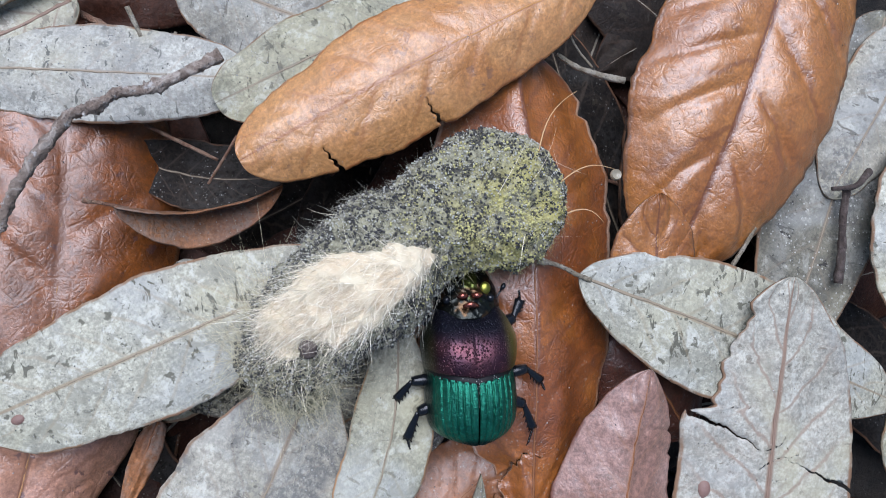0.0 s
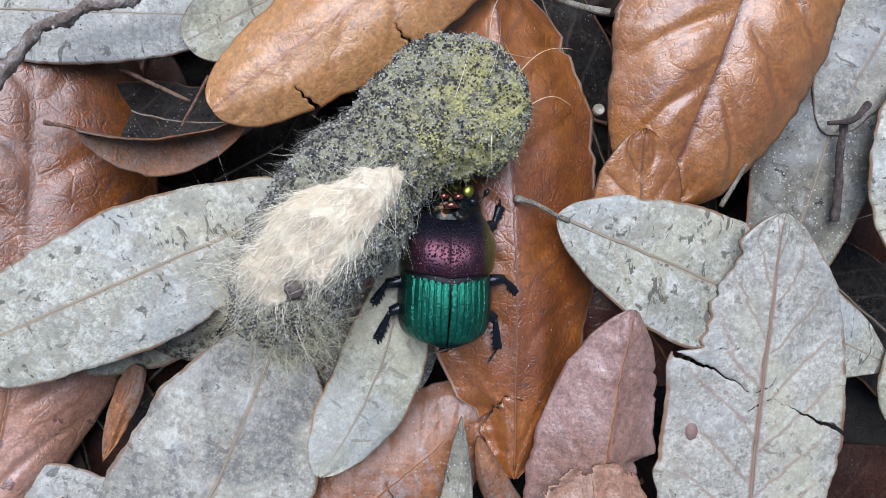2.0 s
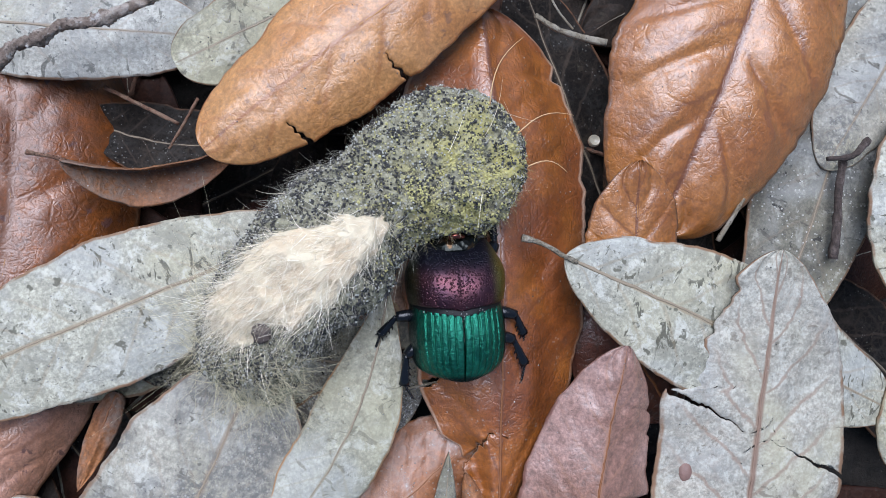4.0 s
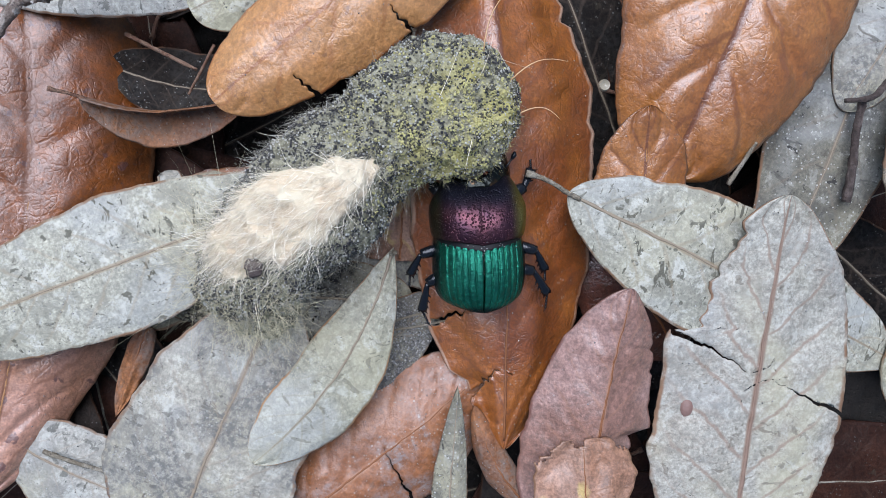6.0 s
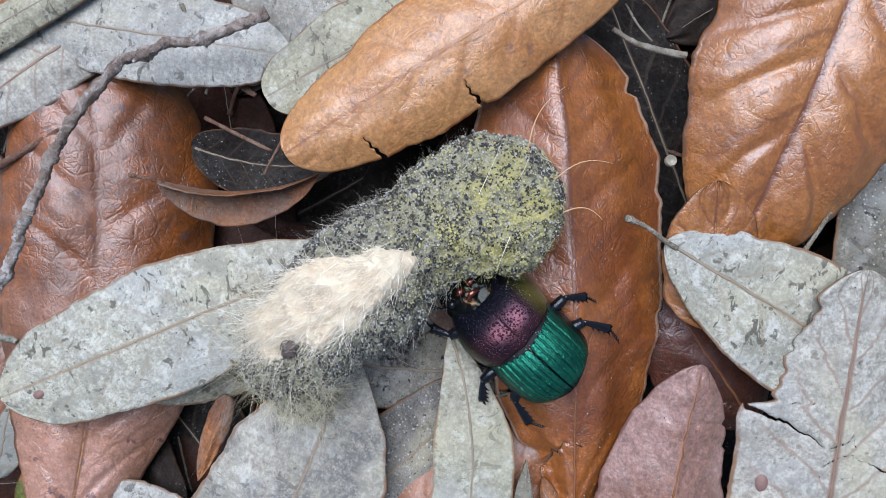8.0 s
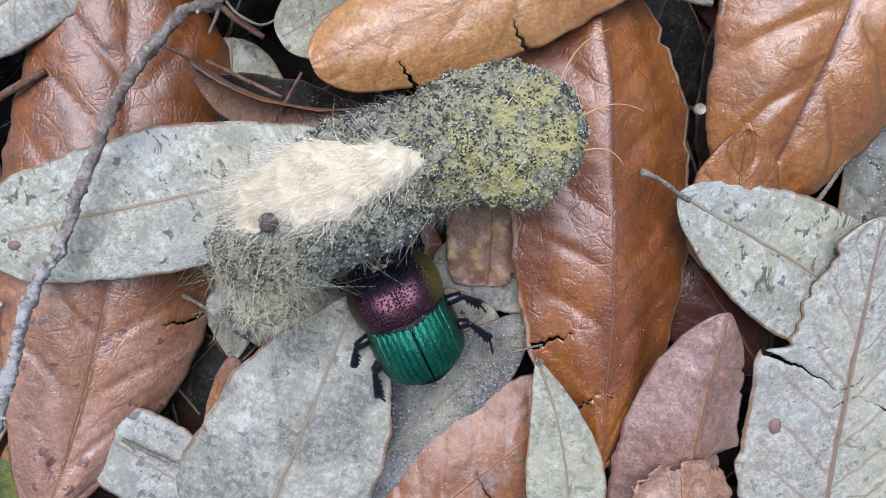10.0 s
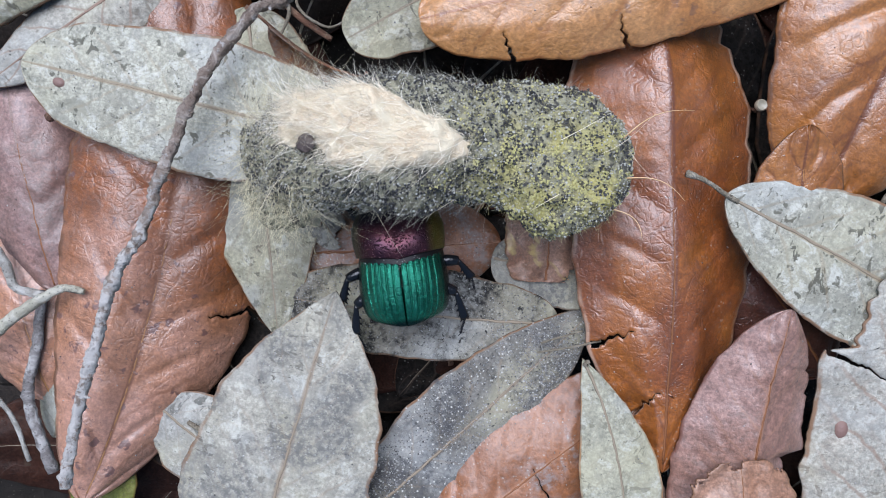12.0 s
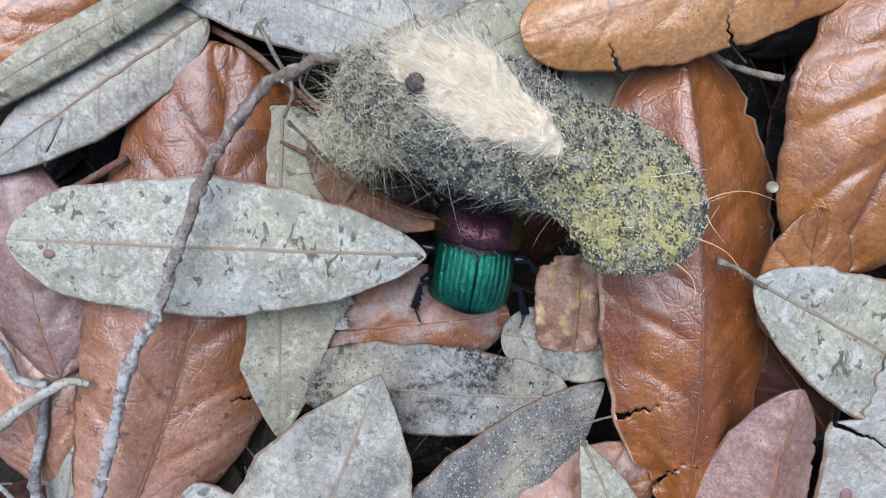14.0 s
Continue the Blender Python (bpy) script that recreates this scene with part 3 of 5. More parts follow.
leaf("brown_right", "dead_leaf", "large glossy chestnut brown quilted leaf", CHESTNUT, (42.99, 43.89, 0.00), 48.78, -110.3, 23.49, (5.00, 0.00), ab=(0.5, 0.42), curl=2.6, veins=6, relief=0.75, seed=3, bulge=1.1, sand=160, crumple=0.42)
leaf("small_tri", "dead_leaf", "small pointed chestnut brown leaf tip", CHESTNUT, (23.28, -10.44, 1.00), 15.42, 92.2, 10.11, (1.50, 3.80), ab=(0.5, 0.62), curl=1, veins=5, relief=0.4, seed=4, sand=40, crumple=0.48)
leaf("pale_right", "dead_leaf", "pale grey-green leaf underside with long stalk", PALE, (14.12, -4.40, 3.20), 44.95, -21.8, 14.79, (-1.40, -7.00), ab=(0.62, 0.8), curl=0.6, stalk=6.26, veins=9, relief=0.12, seed=5, sand=260)
leaf("cracked", "dead_leaf", "cracked pale grey leaf underside with brown ribs", PALE_RIB, (35.10, -46.20, -0.80), 42.40, 87.6, 21.00, (2.20, 6.30), ab=(0.5, 0.62), curl=1.2, veins=8, relief=0.18, cracks=[(0.56, 0.12, 0.665, 1.05), (0.6, -0.14, 0.54, -0.17), (0.54, -0.17, 0.44, -1.05)], seed=6, wav=0.5, res=1.5, sand=260, nicks=[(0.655, 0.93, 1, 0.3)], crumple=0.48, scabs=[(0.45, 0.68, 0.75)])
leaf("pink", "dead_leaf", "dull pinkish brown leaf with ragged edge", PINK, (16.60, -43.20, 2.00), 30.20, 81.2, 14.40, (0.80, 3.00), ab=(0.5, 0.65), curl=1, fold=-2.2, veins=8, relief=0.16, seed=7, sand=120, nicks=[(0.2, 0.5, -1, 0.3), (0.78, 0.81, -1, 0.1), (0.7, 0.74, -1, 0.06)], crumple=0.55, sides=(1.06, 0.86))
leaf("fragment", "leaf_fragment", "torn tan leaf fragment with yellow stains", TAN, (17.60, -44.20, 3.60), 15.17, 93.6, 10.61, (0.80, 0.30), ab=(0.15, 0.1), curl=0.6, veins=6, relief=0.06, bites=[(1, 1, 0.14), (1, -1, 0.1), (1, 0.1, 0.06)], seed=8, wav=0.8, crumple=0.34)
leaf("pale_left", "dead_leaf", "large pale grey-green leaf with brown rim and spots", PALE, (-18.14, 1.75, 0.50), 41.16, 177.0, 14.20, (1.70, 1.10), ab=(0.72, 0.52), curl=0.8, stalk=0.57, veins=10, relief=0.1, seed=9, sand=380, crumple=0.17, scabs=[(0.895, 0.25, 0.55)])
leaf("pale_tl", "dead_leaf", "long pale grey leaf mottled with dirt", PALE_SPOT, (-53.87, 17.30, -1.00), 34.33, -0.1, 10.32, (0.50, 0.00), ab=(0.6, 0.5), curl=0.8, veins=9, relief=0.1, seed=10, sand=420)
leaf("grey_tm", "dead_leaf", "dull grey-green leaf with rounded end", PALE_DULL, (-0.20, 26.35, 0.00), 26.08, -152.3, 10.03, (0.80, 0.40), ab=(0.5, 0.4), curl=1, veins=9, relief=0.08, seed=11, sand=160)
leaf("left_brown", "dead_leaf", "long rose brown glossy leaf under a twig", ROSE, (-52.94, -33.52, -2.50), 59.33, 77.6, 21.82, (1.70, -0.50), ab=(0.6, 0.36), bend=-2.87, curl=4.2, veins=7, relief=0.45, cracks=[(0.38, -0.55, 0.4, -1.05)], seed=12, roll=18, bulge=0.7, sand=260, crumple=0.38, sides=(1.0, 1.14))
leaf("curled", "curled_leaf", "small curled rusty leaf with grey hollow", RUST_DULL, (-32.60, 4.30, 0.00), 16.51, -1.2, 4.82, (-2.50, -4.00), ab=(0.6, 0.6), bend=-2.59, fold=3.0, stalk=3.7, veins=7, relief=0.06, seed=13, roll=46, sand=160, crumple=0.34)
leaf("flap", "dead_leaf", "grey-brown leaf deep in a hollow, blackened for shade", GREYBROWN_SHADE, (-33.68, 9.75, -6.50), 17.52, -5.5, 7.85, (-1.00, 0.50), ab=(0.5, 0.7), bend=-1.31, fold=1.5, veins=7, relief=0.08, seed=14, sand=200)
leaf("grey_bottom", "dead_leaf", "broad pale grey leaf dusted with soil", PALE_DIRTY, (-32.01, -40.33, 1.00), 33.10, 65.8, 20.13, (0.80, -0.60), ab=(0.58, 0.92), curl=1, veins=9, relief=0.1, seed=15, sand=600, crumple=0.24)
leaf("small_pale", "dead_leaf", "small smooth pale green-grey leaf", PALE_SMALL, (-1.62, -9.39, 2.20), 26.35, -120.0, 8.80, (0.80, 0.40), ab=(0.95, 0.6), bend=2.2, curl=0.9, stalk=0.45, veins=10, relief=0.08, seed=16, sand=90)
leaf("bottom_brown", "dead_leaf", "rust brown leaf streaked with grey dirt", RUST_DIRTY, (-17.82, -43.11, -2.80), 33.18, 38.1, 14.20, (1.60, 0.40), ab=(0.5, 0.45), curl=2.2, veins=9, relief=0.24, cracks=[(0.55, 0.05, 0.5, -1.05)], seed=17, sand=500, crumple=0.54)
leaf("sandy", "dead_leaf", "grey leaf covered with fine sand", SANDY, (-21.61, -36.68, -3.00), 33.40, 41.9, 11.87, (0.60, -0.50), ab=(0.5, 0.78), curl=0.8, veins=8, relief=0.06, seed=18, sand=9000)
leaf("oval", "dead_leaf", "grey oval leaf with black mould and sand", MOULD, (-0.63, -16.03, -4.00), 31.81, 173.7, 10.36, (0.40, 0.00), ab=(0.45, 0.5), bend=0.48, curl=0.6, veins=8, relief=0.06, seed=19, sand=3000)
leaf("chip", "leaf_fragment", "torn tan leaf scrap with yellow stains", TAN, (-2.10, -11.30, -3.40), 10.60, 88.0, 9.30, (0.80, 0.40), ab=(0.1, 0.08), curl=0.5, veins=5, relief=0.05, bites=[(1, 1, 0.12), (0.0, -1, 0.2)], seed=20, wav=0.8, crumple=0.34)
leaf("chip_pale", "leaf_fragment", "pale grey leaf piece under a scrap", PALE_DIRTY, (-8.00, -8.60, -4.40), 14.50, -12.0, 8.60, (0.20, -0.10), ab=(0.45, 0.5), veins=6, relief=0.05, seed=21, sand=120)
leaf("narrow", "dead_leaf", "narrow grey-green leaf with pointed end", PALE_DULL, (-32.89, 17.32, -4.20), 36.25, -92.0, 15.11, (0.80, 0.20), ab=(0.5, 0.85), curl=0.8, veins=9, relief=0.1, seed=22, sand=160, crumple=0.2)
leaf("purple", "dead_leaf", "purplish brown leathery leaf", PURPLE, (-55.40, -11.76, -3.50), 26.40, 100.7, 11.51, (1.50, 0.00), ab=(0.45, 0.6), curl=2.6, veins=8, relief=0.1, seed=23, sand=160, crumple=0.68)
leaf("brown_low", "dead_leaf", "rose brown leaf below a pale stem", ROSE, (-57.18, -24.32, -5.00), 19.21, 101.0, 12.95, (1.40, 0.00), ab=(0.45, 0.5), curl=2.4, veins=8, relief=0.2, seed=24, crumple=0.54)
leaf("pale_slim", "dead_leaf", "slim grey leaf beside twigs", PALE_DULL, (-56.95, -28.52, -5.00), 16.39, 76.0, 5.79, (0.40, 0.00), ab=(0.5, 0.6), curl=0.6, veins=7, relief=0.08, seed=25)
leaf("tl_brown", "dead_leaf", "chestnut brown leaf on the leaf litter", CHESTNUT, (-67.66, 16.58, -1.00), 24.14, 38.0, 13.09, (2.00, 0.00), ab=(0.5, 0.5), curl=2, veins=8, relief=0.24, seed=26, crumple=0.54)
leaf("tl_pale", "dead_leaf", "long grey leaf overlapping a brown one", PALE_DULL, (-66.50, 13.79, 0.00), 34.51, 28.1, 4.54, (1.20, 1.00), ab=(0.5, 0.5), curl=1, veins=9, relief=0.1, seed=27, sand=100)
leaf("tl_pale_b", "dead_leaf", "cracked pale leaf with brown midrib", PALE_RIB, (-37.84, 25.42, -2.00), 28.22, -146.4, 8.42, (1.40, 0.50), ab=(0.5, 0.72), curl=0.9, veins=8, relief=0.1, cracks=[(0.62, 0.15, 0.74, 0.7)], seed=28, sand=120)
leaf("low_brown", "dead_leaf", "rust brown leaf at the bottom of a hollow", RUST_DIRTY, (-31.20, -8.30, -6.30), 24.50, 3.0, 13.50, (1.00, -0.50), ab=(0.5, 0.55), curl=1.8, veins=8, relief=0.1, seed=29, sand=700, crumple=0.54)
leaf("wedge", "leaf_fragment", "small grey leaf wedge", PALE_DIRTY, (-28.25, -2.29, -4.20), 6.25, -53.0, 4.53, (0.20, 0.20), ab=(0.25, 0.4), veins=5, relief=0.05, bites=[(1, 0.7, 0.28), (0, -0.6, 0.24)], seed=30, wav=0.8)
leaf("round_pale", "dead_leaf", "rounded pale leaf crossed by a stem", PALE_SPOT, (-47.29, -23.78, -4.00), 15.94, -38.2, 10.18, (0.60, 0.00), ab=(0.4, 0.4), curl=0.6, veins=7, relief=0.08, seed=31, sand=160)
leaf("strip", "leaf_fragment", "narrow brown leaf strip", RUST_DULL, (-29.33, -18.53, -4.00), 10.64, -110.7, 2.84, (0.40, -0.20), ab=(0.4, 0.8), curl=0.5, veins=5, relief=0.05, seed=32, crumple=0.34)
leaf("pointed", "dead_leaf", "pointed grey leaf end", SANDY_PALE, (2.90, -41.00, 0.60), 17.00, 86.5, 3.70, (1.00, 1.20), ab=(0.45, 0.95), curl=0.6, veins=6, relief=0.06, seed=33, sand=120)
leaf("shred", "leaf_fragment", "brown leaf shred on the leaf litter", RUST_DULL, (11.80, -38.04, -1.60), 12.75, 117.5, 3.57, (1.00, 1.00), ab=(0.5, 0.7), bend=0.83, curl=1, veins=6, relief=0.06, seed=34, sand=60)
leaf("yellowgreen", "dead_leaf", "decaying yellow and green leaf", YELLOWGREEN, (-52.78, -40.74, -6.00), 15.46, 84.3, 7.59, (0.50, 0.00), ab=(0.5, 0.6), veins=7, relief=0.06, seed=35)
leaf("far_right", "dead_leaf", "pale grey-green leaf on the leaf litter", PALE, (58.31, 13.55, 0.00), 23.84, -96.6, 13.05, (1.40, 0.00), ab=(0.5, 0.5), curl=1.2, veins=8, relief=0.1, seed=36)
leaf("grey_r", "dead_leaf", "long grey leaf stained with soil", SANDY_PALE, (56.12, 29.01, -3.60), 47.07, -109.6, 15.45, (0.60, -0.90), ab=(0.55, 0.6), curl=0.6, veins=8, relief=0.08, seed=37, sand=260)
leaf("grey_r2", "dead_leaf", "grey leaf with a dark stalk", PALE_DIRTY, (60.44, 27.27, -2.60), 25.54, -122.3, 11.60, (0.60, 0.00), ab=(0.5, 0.6), curl=0.8, veins=8, relief=0.08, seed=38, sand=250)
leaf("darkred", "dead_leaf", "dark red-brown wet leaf", DARKRED, (30.31, -22.31, -5.50), 22.15, 124.8, 13.28, (1.10, 0.50), ab=(0.5, 0.5), curl=2, veins=8, relief=0.1, seed=39, crumple=0.54)
leaf("under_top", "dead_leaf", "grey leaf behind the pellet", PALE_DULL, (1.56, 24.95, -5.00), 18.56, -63.4, 11.72, (0.60, 0.00), ab=(0.5, 0.5), veins=7, relief=0.06, seed=40)
leaf("top_grey", "dead_leaf", "broad grey leaf speckled with soil", PALE_DIRTY, (-28.19, 29.29, -3.00), 21.03, -19.6, 13.67, (0.60, 0.00), ab=(0.5, 0.45), curl=0.8, veins=8, relief=0.08, seed=41, sand=420)
leaf("right_low", "dead_leaf", "pale leaf edge beside dark soil", PALE_DULL, (59.93, -12.10, -2.00), 16.88, -110.5, 7.32, (0.50, 0.00), ab=(0.5, 0.5), curl=0.8, veins=7, relief=0.08, seed=42)
twig("twig", "twig", "long crooked grey-brown twig with knots", LICHEN, (-32.78, 18.58, 5.50), [(14.41, 5.98, -1.50), (8.99, 3.26, -1.00), (4.47, 2.04, -0.50), (0.53, 0.10, 0.00), (-2.48, -3.24, 0.00), (-5.27, -7.35, 0.00), (-7.02, -11.72, 0.00), (-9.08, -16.46, 0.00), (-10.91, -21.56, -0.50), (-13.59, -25.54, -1.00), (-15.42, -31.33, -1.50), (-18.02, -40.67, -2.00), (-19.42, -47.46, -2.50)], 0.58, 0.60, knots=9)
twig("stick_r", "twig", "short curved tan stem", STEM, (13.38, 21.17, -1.00), [(0.00, 0.00, 0.00), (2.12, -1.54, 0.50), (4.55, -2.48, 1.00), (7.31, -3.21, 1.50)], 0.27, 0.42)
twig("stick_r2", "twig", "thin tan stem on the leaf litter", STEM, (14.71, 23.77, -1.00), [(0.00, 0.00, 0.00), (1.29, -2.20, 0.00), (2.79, -3.95, 0.00)], 0.12, 0.12)
twig("stick_dark", "twig", "dark brown flat stick", BARK_DARK, (48.20, 6.50, -1.20), [(0.00, 0.00, 0.00), (-0.50, -4.00, -0.20), (-0.60, -8.00, -0.50), (-0.95, -11.00, -0.80)], 0.42, 0.52)
twig("stick_hook", "twig", "hooked dark brown stalk", BARK_DARK, (50.60, 8.60, -0.30), [(0.00, 0.00, 0.00), (-2.20, -1.90, 0.30), (-4.90, -2.20, 0.00)], 0.41, 0.24)
twig("straw_tip", "twig", "pale straw sliver on a sandy leaf", STEM, (-3.40, -18.60, -1.00), [(0.00, 0.00, 0.00), (3.40, 0.55, 0.20), (6.80, 1.20, 0.00)], 0.10, 0.14)
twig("stick_tan", "twig", "small tan splinter on the leaf litter", STEM, (32.89, -2.74, 0.00), [(0.00, 0.00, 0.00), (1.27, 2.21, 0.50), (2.53, 4.48, 1.00)], 0.27, 0.21)
twig("stem_pale", "twig", "pale dry grass stem", PALESTALK, (-63.40, -18.02, -1.00), [(0.00, 0.00, 0.00), (4.60, 3.51, 0.50), (7.88, 5.57, 1.00), (10.40, 6.76, 1.30), (12.64, 6.47, 1.20)], 0.78, 0.33)
twig("twig_b", "twig", "pale broken twig on the leaf litter", BARK_PALE, (-61.91, -5.77, -2.00), [(0.00, 0.00, 0.00), (1.86, -3.01, 0.00), (2.88, -5.55, 0.00), (5.78, -6.38, 0.00)], 0.60, 0.42)
twig("twig_c", "twig", "rough grey twig on the leaf litter", BARK, (-56.74, -11.80, -3.00), [(0.00, 0.00, 0.00), (-0.79, -6.12, 0.00), (-1.88, -11.06, 0.00), (-0.94, -15.47, 0.00), (0.63, -19.93, 0.00)], 0.55, 0.67)
twig("twig_d", "twig", "thin grey twig on the leaf litter", BARK_PALE, (-63.40, -21.53, -2.60), [(0.00, 0.00, 0.00), (3.07, -3.79, 0.00), (4.87, -8.84, 0.00)], 0.30, 0.24)
twig("stick_red", "twig", "reddish brown stalk on the leaf litter", RUSTSTEM, (-55.08, 6.57, -2.00), [(0.00, 0.00, 0.00), (4.33, 2.30, 0.40), (8.83, 4.70, 0.60)], 0.48, 0.39)
twig("stem_hollow", "twig", "thin brown stalk over a hollow", RUSTSTEM, (-31.21, 12.74, -4.00), [(0.00, 0.00, 0.00), (4.04, -2.07, 1.00), (7.77, -3.90, 1.50)], 0.25, 0.19)
twig("stem_hollow2", "twig", "thin brown stalk on the leaf litter", RUSTSTEM, (-21.28, 11.15, -1.00), [(0.00, 0.00, 0.00), (-1.47, -2.23, -1.00), (-3.19, -4.81, -2.00)], 0.18, 0.15)
twig("stem_round", "twig", "thin brown stem on the leaf litter", STEM, (-43.30, -25.41, -2.50), [(-0.31, 0.29, -0.10), (2.91, -1.67, 0.10), (6.93, -3.95, -0.10)], 0.27, 0.18)
twig("stem_long", "twig", "long brown stalk on the leaf litter", RUSTSTEM, (-38.17, 24.61, -4.00), [(0.00, 0.00, 0.00), (4.25, -2.49, 1.00), (9.43, -7.18, 1.00), (12.94, -9.68, 1.00)], 0.43, 0.31)
twig("stem_left", "twig", "bent tan stem on the leaf litter", STEM, (-33.41, -6.95, -5.00), [(0.00, 0.00, 0.00), (1.29, -3.21, -0.40), (2.00, -7.05, -0.60), (1.47, -9.96, -1.00)], 0.22, 0.16)
twig("stem_lower", "twig", "thin tan stem on the leaf litter", STEM, (-34.89, -11.71, -5.00), [(0.00, 0.00, 0.00), (3.28, -2.02, 0.00), (6.22, -3.79, -0.40)], 0.25, 0.16)
twig("straw", "twig", "white straw bit on the leaf litter", STEM, (-2.97, -17.71, -1.60), [(0.00, 0.00, 0.00), (2.37, 0.74, 0.20), (4.51, 1.26, 0.00)], 0.12, 0.09)
twig("root", "twig", "pale thin root on the leaf litter", STEM, (-32.52, 24.44, -1.00), [(0.00, 0.00, 0.00), (1.51, -3.27, -0.40), (3.01, -6.56, -1.00), (1.98, -9.35, -1.40)], 0.27, 0.18)
twig("root_b", "twig", "fine curled root on the leaf litter", STEM, (-27.82, 22.31, -2.00), [(0.00, 0.00, 0.00), (-0.87, -3.88, -0.40), (2.13, -6.26, 0.00), (4.47, -5.61, 0.00)], 0.18, 0.12)

# ---- deeper litter that shows in the gaps, coloured near black for their shade ----
rng = random.Random(11)
deep = []
for k, (mat, words) in enumerate(((GAPSHADE, "leaf deep in the litter, coloured dark for shade"), (GAPSHADE_RED, "rust brown leaf deep in the litter, darkened for shade"), (GREYBROWN_SHADE, "grey-brown leaf deep in the litter, darkened for shade"),
                                  (GAPSHADE, "leaf deep in the litter, coloured near black for shade"), (GAPSHADE_RED, "red-brown leaf deep in the litter, darkened for shade"))):
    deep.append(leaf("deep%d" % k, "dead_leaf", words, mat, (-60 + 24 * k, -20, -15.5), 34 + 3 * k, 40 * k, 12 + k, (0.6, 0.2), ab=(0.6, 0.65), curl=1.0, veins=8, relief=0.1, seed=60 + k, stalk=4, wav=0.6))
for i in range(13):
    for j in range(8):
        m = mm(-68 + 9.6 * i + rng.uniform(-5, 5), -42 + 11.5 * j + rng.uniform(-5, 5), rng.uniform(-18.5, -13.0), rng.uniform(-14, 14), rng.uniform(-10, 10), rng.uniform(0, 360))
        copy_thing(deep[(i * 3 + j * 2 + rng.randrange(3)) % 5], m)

# ---- beetle ----
def shell_material(name, kind):
    q = Mat(name, 0.3, 0.85)
    sep = q.node("SeparateXYZ")
    q.link(q.coord(), sep.inputs[0])
    fine, mid = q.noise(3200, 4, 0.6), q.noise(500, 4)
    if kind == "elytra":
        col = q.mix(q.ramp(mid, 0.35, 0.7), (0.008, 0.105, 0.068), (0.014, 0.165, 0.105))
        col = q.mix(q.ramp(fine, 0.52, 0.72, 0.0, 0.7), col, (0.03, 0.33, 0.21))
        col = q.mix(q.ramp(fine, 0.46, 0.30, 0.0, 0.55), col, (0.003, 0.035, 0.028))
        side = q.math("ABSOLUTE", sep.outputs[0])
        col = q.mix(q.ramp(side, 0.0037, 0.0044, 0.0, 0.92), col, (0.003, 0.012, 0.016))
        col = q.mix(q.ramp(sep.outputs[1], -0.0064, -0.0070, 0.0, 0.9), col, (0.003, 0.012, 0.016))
        q.b.inputs["Roughness"].default_value = 0.33
        q.bump(q.math("MULTIPLY_ADD", fine, 1.0, q.noise(1400, 3)), 0.9, 0.00016)
    elif kind == "pronotum":
        side, along = q.math("ABSOLUTE", sep.outputs[0]), sep.outputs[1]
        col = q.mix(q.ramp(mid, 0.3, 0.7), (0.050, 0.022, 0.034), (0.095, 0.034, 0.042))
        col = q.mix(q.ramp(along, 0.0018, 0.0044, 0.0, 0.9), col, (0.012, 0.018, 0.030))
        col = q.mix(q.ramp(side, 0.0034, 0.0043, 0.0, 0.5), col, (0.06, 0.08, 0.02))
        col = q.mix(q.ramp(side, 0.0041, 0.0047, 0.0, 0.85), col, (0.008, 0.016, 0.008))
        # One-sided gold: the lit sheen of the right flank painted in as colour
        col = q.mix(q.ramp(sep.outputs[0], 0.0027, 0.0042, 0.0, 0.75), col, (0.24, 0.23, 0.05))
        q.b.inputs["Roughness"].default_value = 0.36
        pits = q.cells(4200)
        q.bump(q.math("MULTIPLY_ADD", fine, 0.25, q.ramp(pits, 0.1, 0.5)), 0.8, 0.0001)
    elif kind == "head":
        col = q.mix(q.ramp(q.noise(650, 2), 0.5, 0.6), (0.016, 0.018, 0.016), (0.07, 0.04, 0.02))
        col = q.mix(q.ramp(q.noise(420, 2, 0.5, 0.4), 0.62, 0.7), col, (0.07, 0.085, 0.02))
        q.b.inputs["Roughness"].default_value = 0.25
        q.bump(q.cells(1800), 0.5, 0.00015)
    else:
        col = q.mix(mid, (0.004, 0.005, 0.007), (0.012, 0.014, 0.018))
        q.b.inputs["Metallic"].default_value = 0.3
        q.b.inputs["Roughness"].default_value = 0.22
        q.bump(fine, 0.3, 0.0001)
    q.colour(col)
    return q.m


ELYTRA, PRONOTUM, HEAD, BLACK = (shell_material(n, k) for n, k in (("green_wing_case", "elytra"), ("copper_shield", "pronotum"), ("dark_head", "head"), ("black_shell", "legs")))
DULLBLACK = Mat("dull_black_joint", 0.55, 0.0, 0.3)
DULLBLACK.colour(DULLBLACK.mix(DULLBLACK.noise(900), (0.004, 0.004, 0.005), (0.012, 0.011, 0.012)))
DULLBLACK = DULLBLACK.m
COPPER = Mat("copper_horn", 0.25, 0.9)
COPPER.colour(COPPER.mix(COPPER.noise(900), (0.36, 0.11, 0.08), (0.22, 0.08, 0.06)))
COPPER = COPPER.m
GOLD = Mat("yellow_green_spot", 0.3, 0.85)
GOLD.colour(GOLD.mix(GOLD.noise(900), (0.26, 0.23, 0.04), (0.16, 0.20, 0.04)))
GOLD = GOLD.m


def sheet(nu, nv, place, thickness=0.0):
    """A grid surface: place(s, t) in millimetres for s and t from 0 to 1."""
    bm = bmesh.new()
    g = [[bm.verts.new(Vector(place(i / nu, j / nv)) * MM) for j in range(nv + 1)] for i in range(nu + 1)]
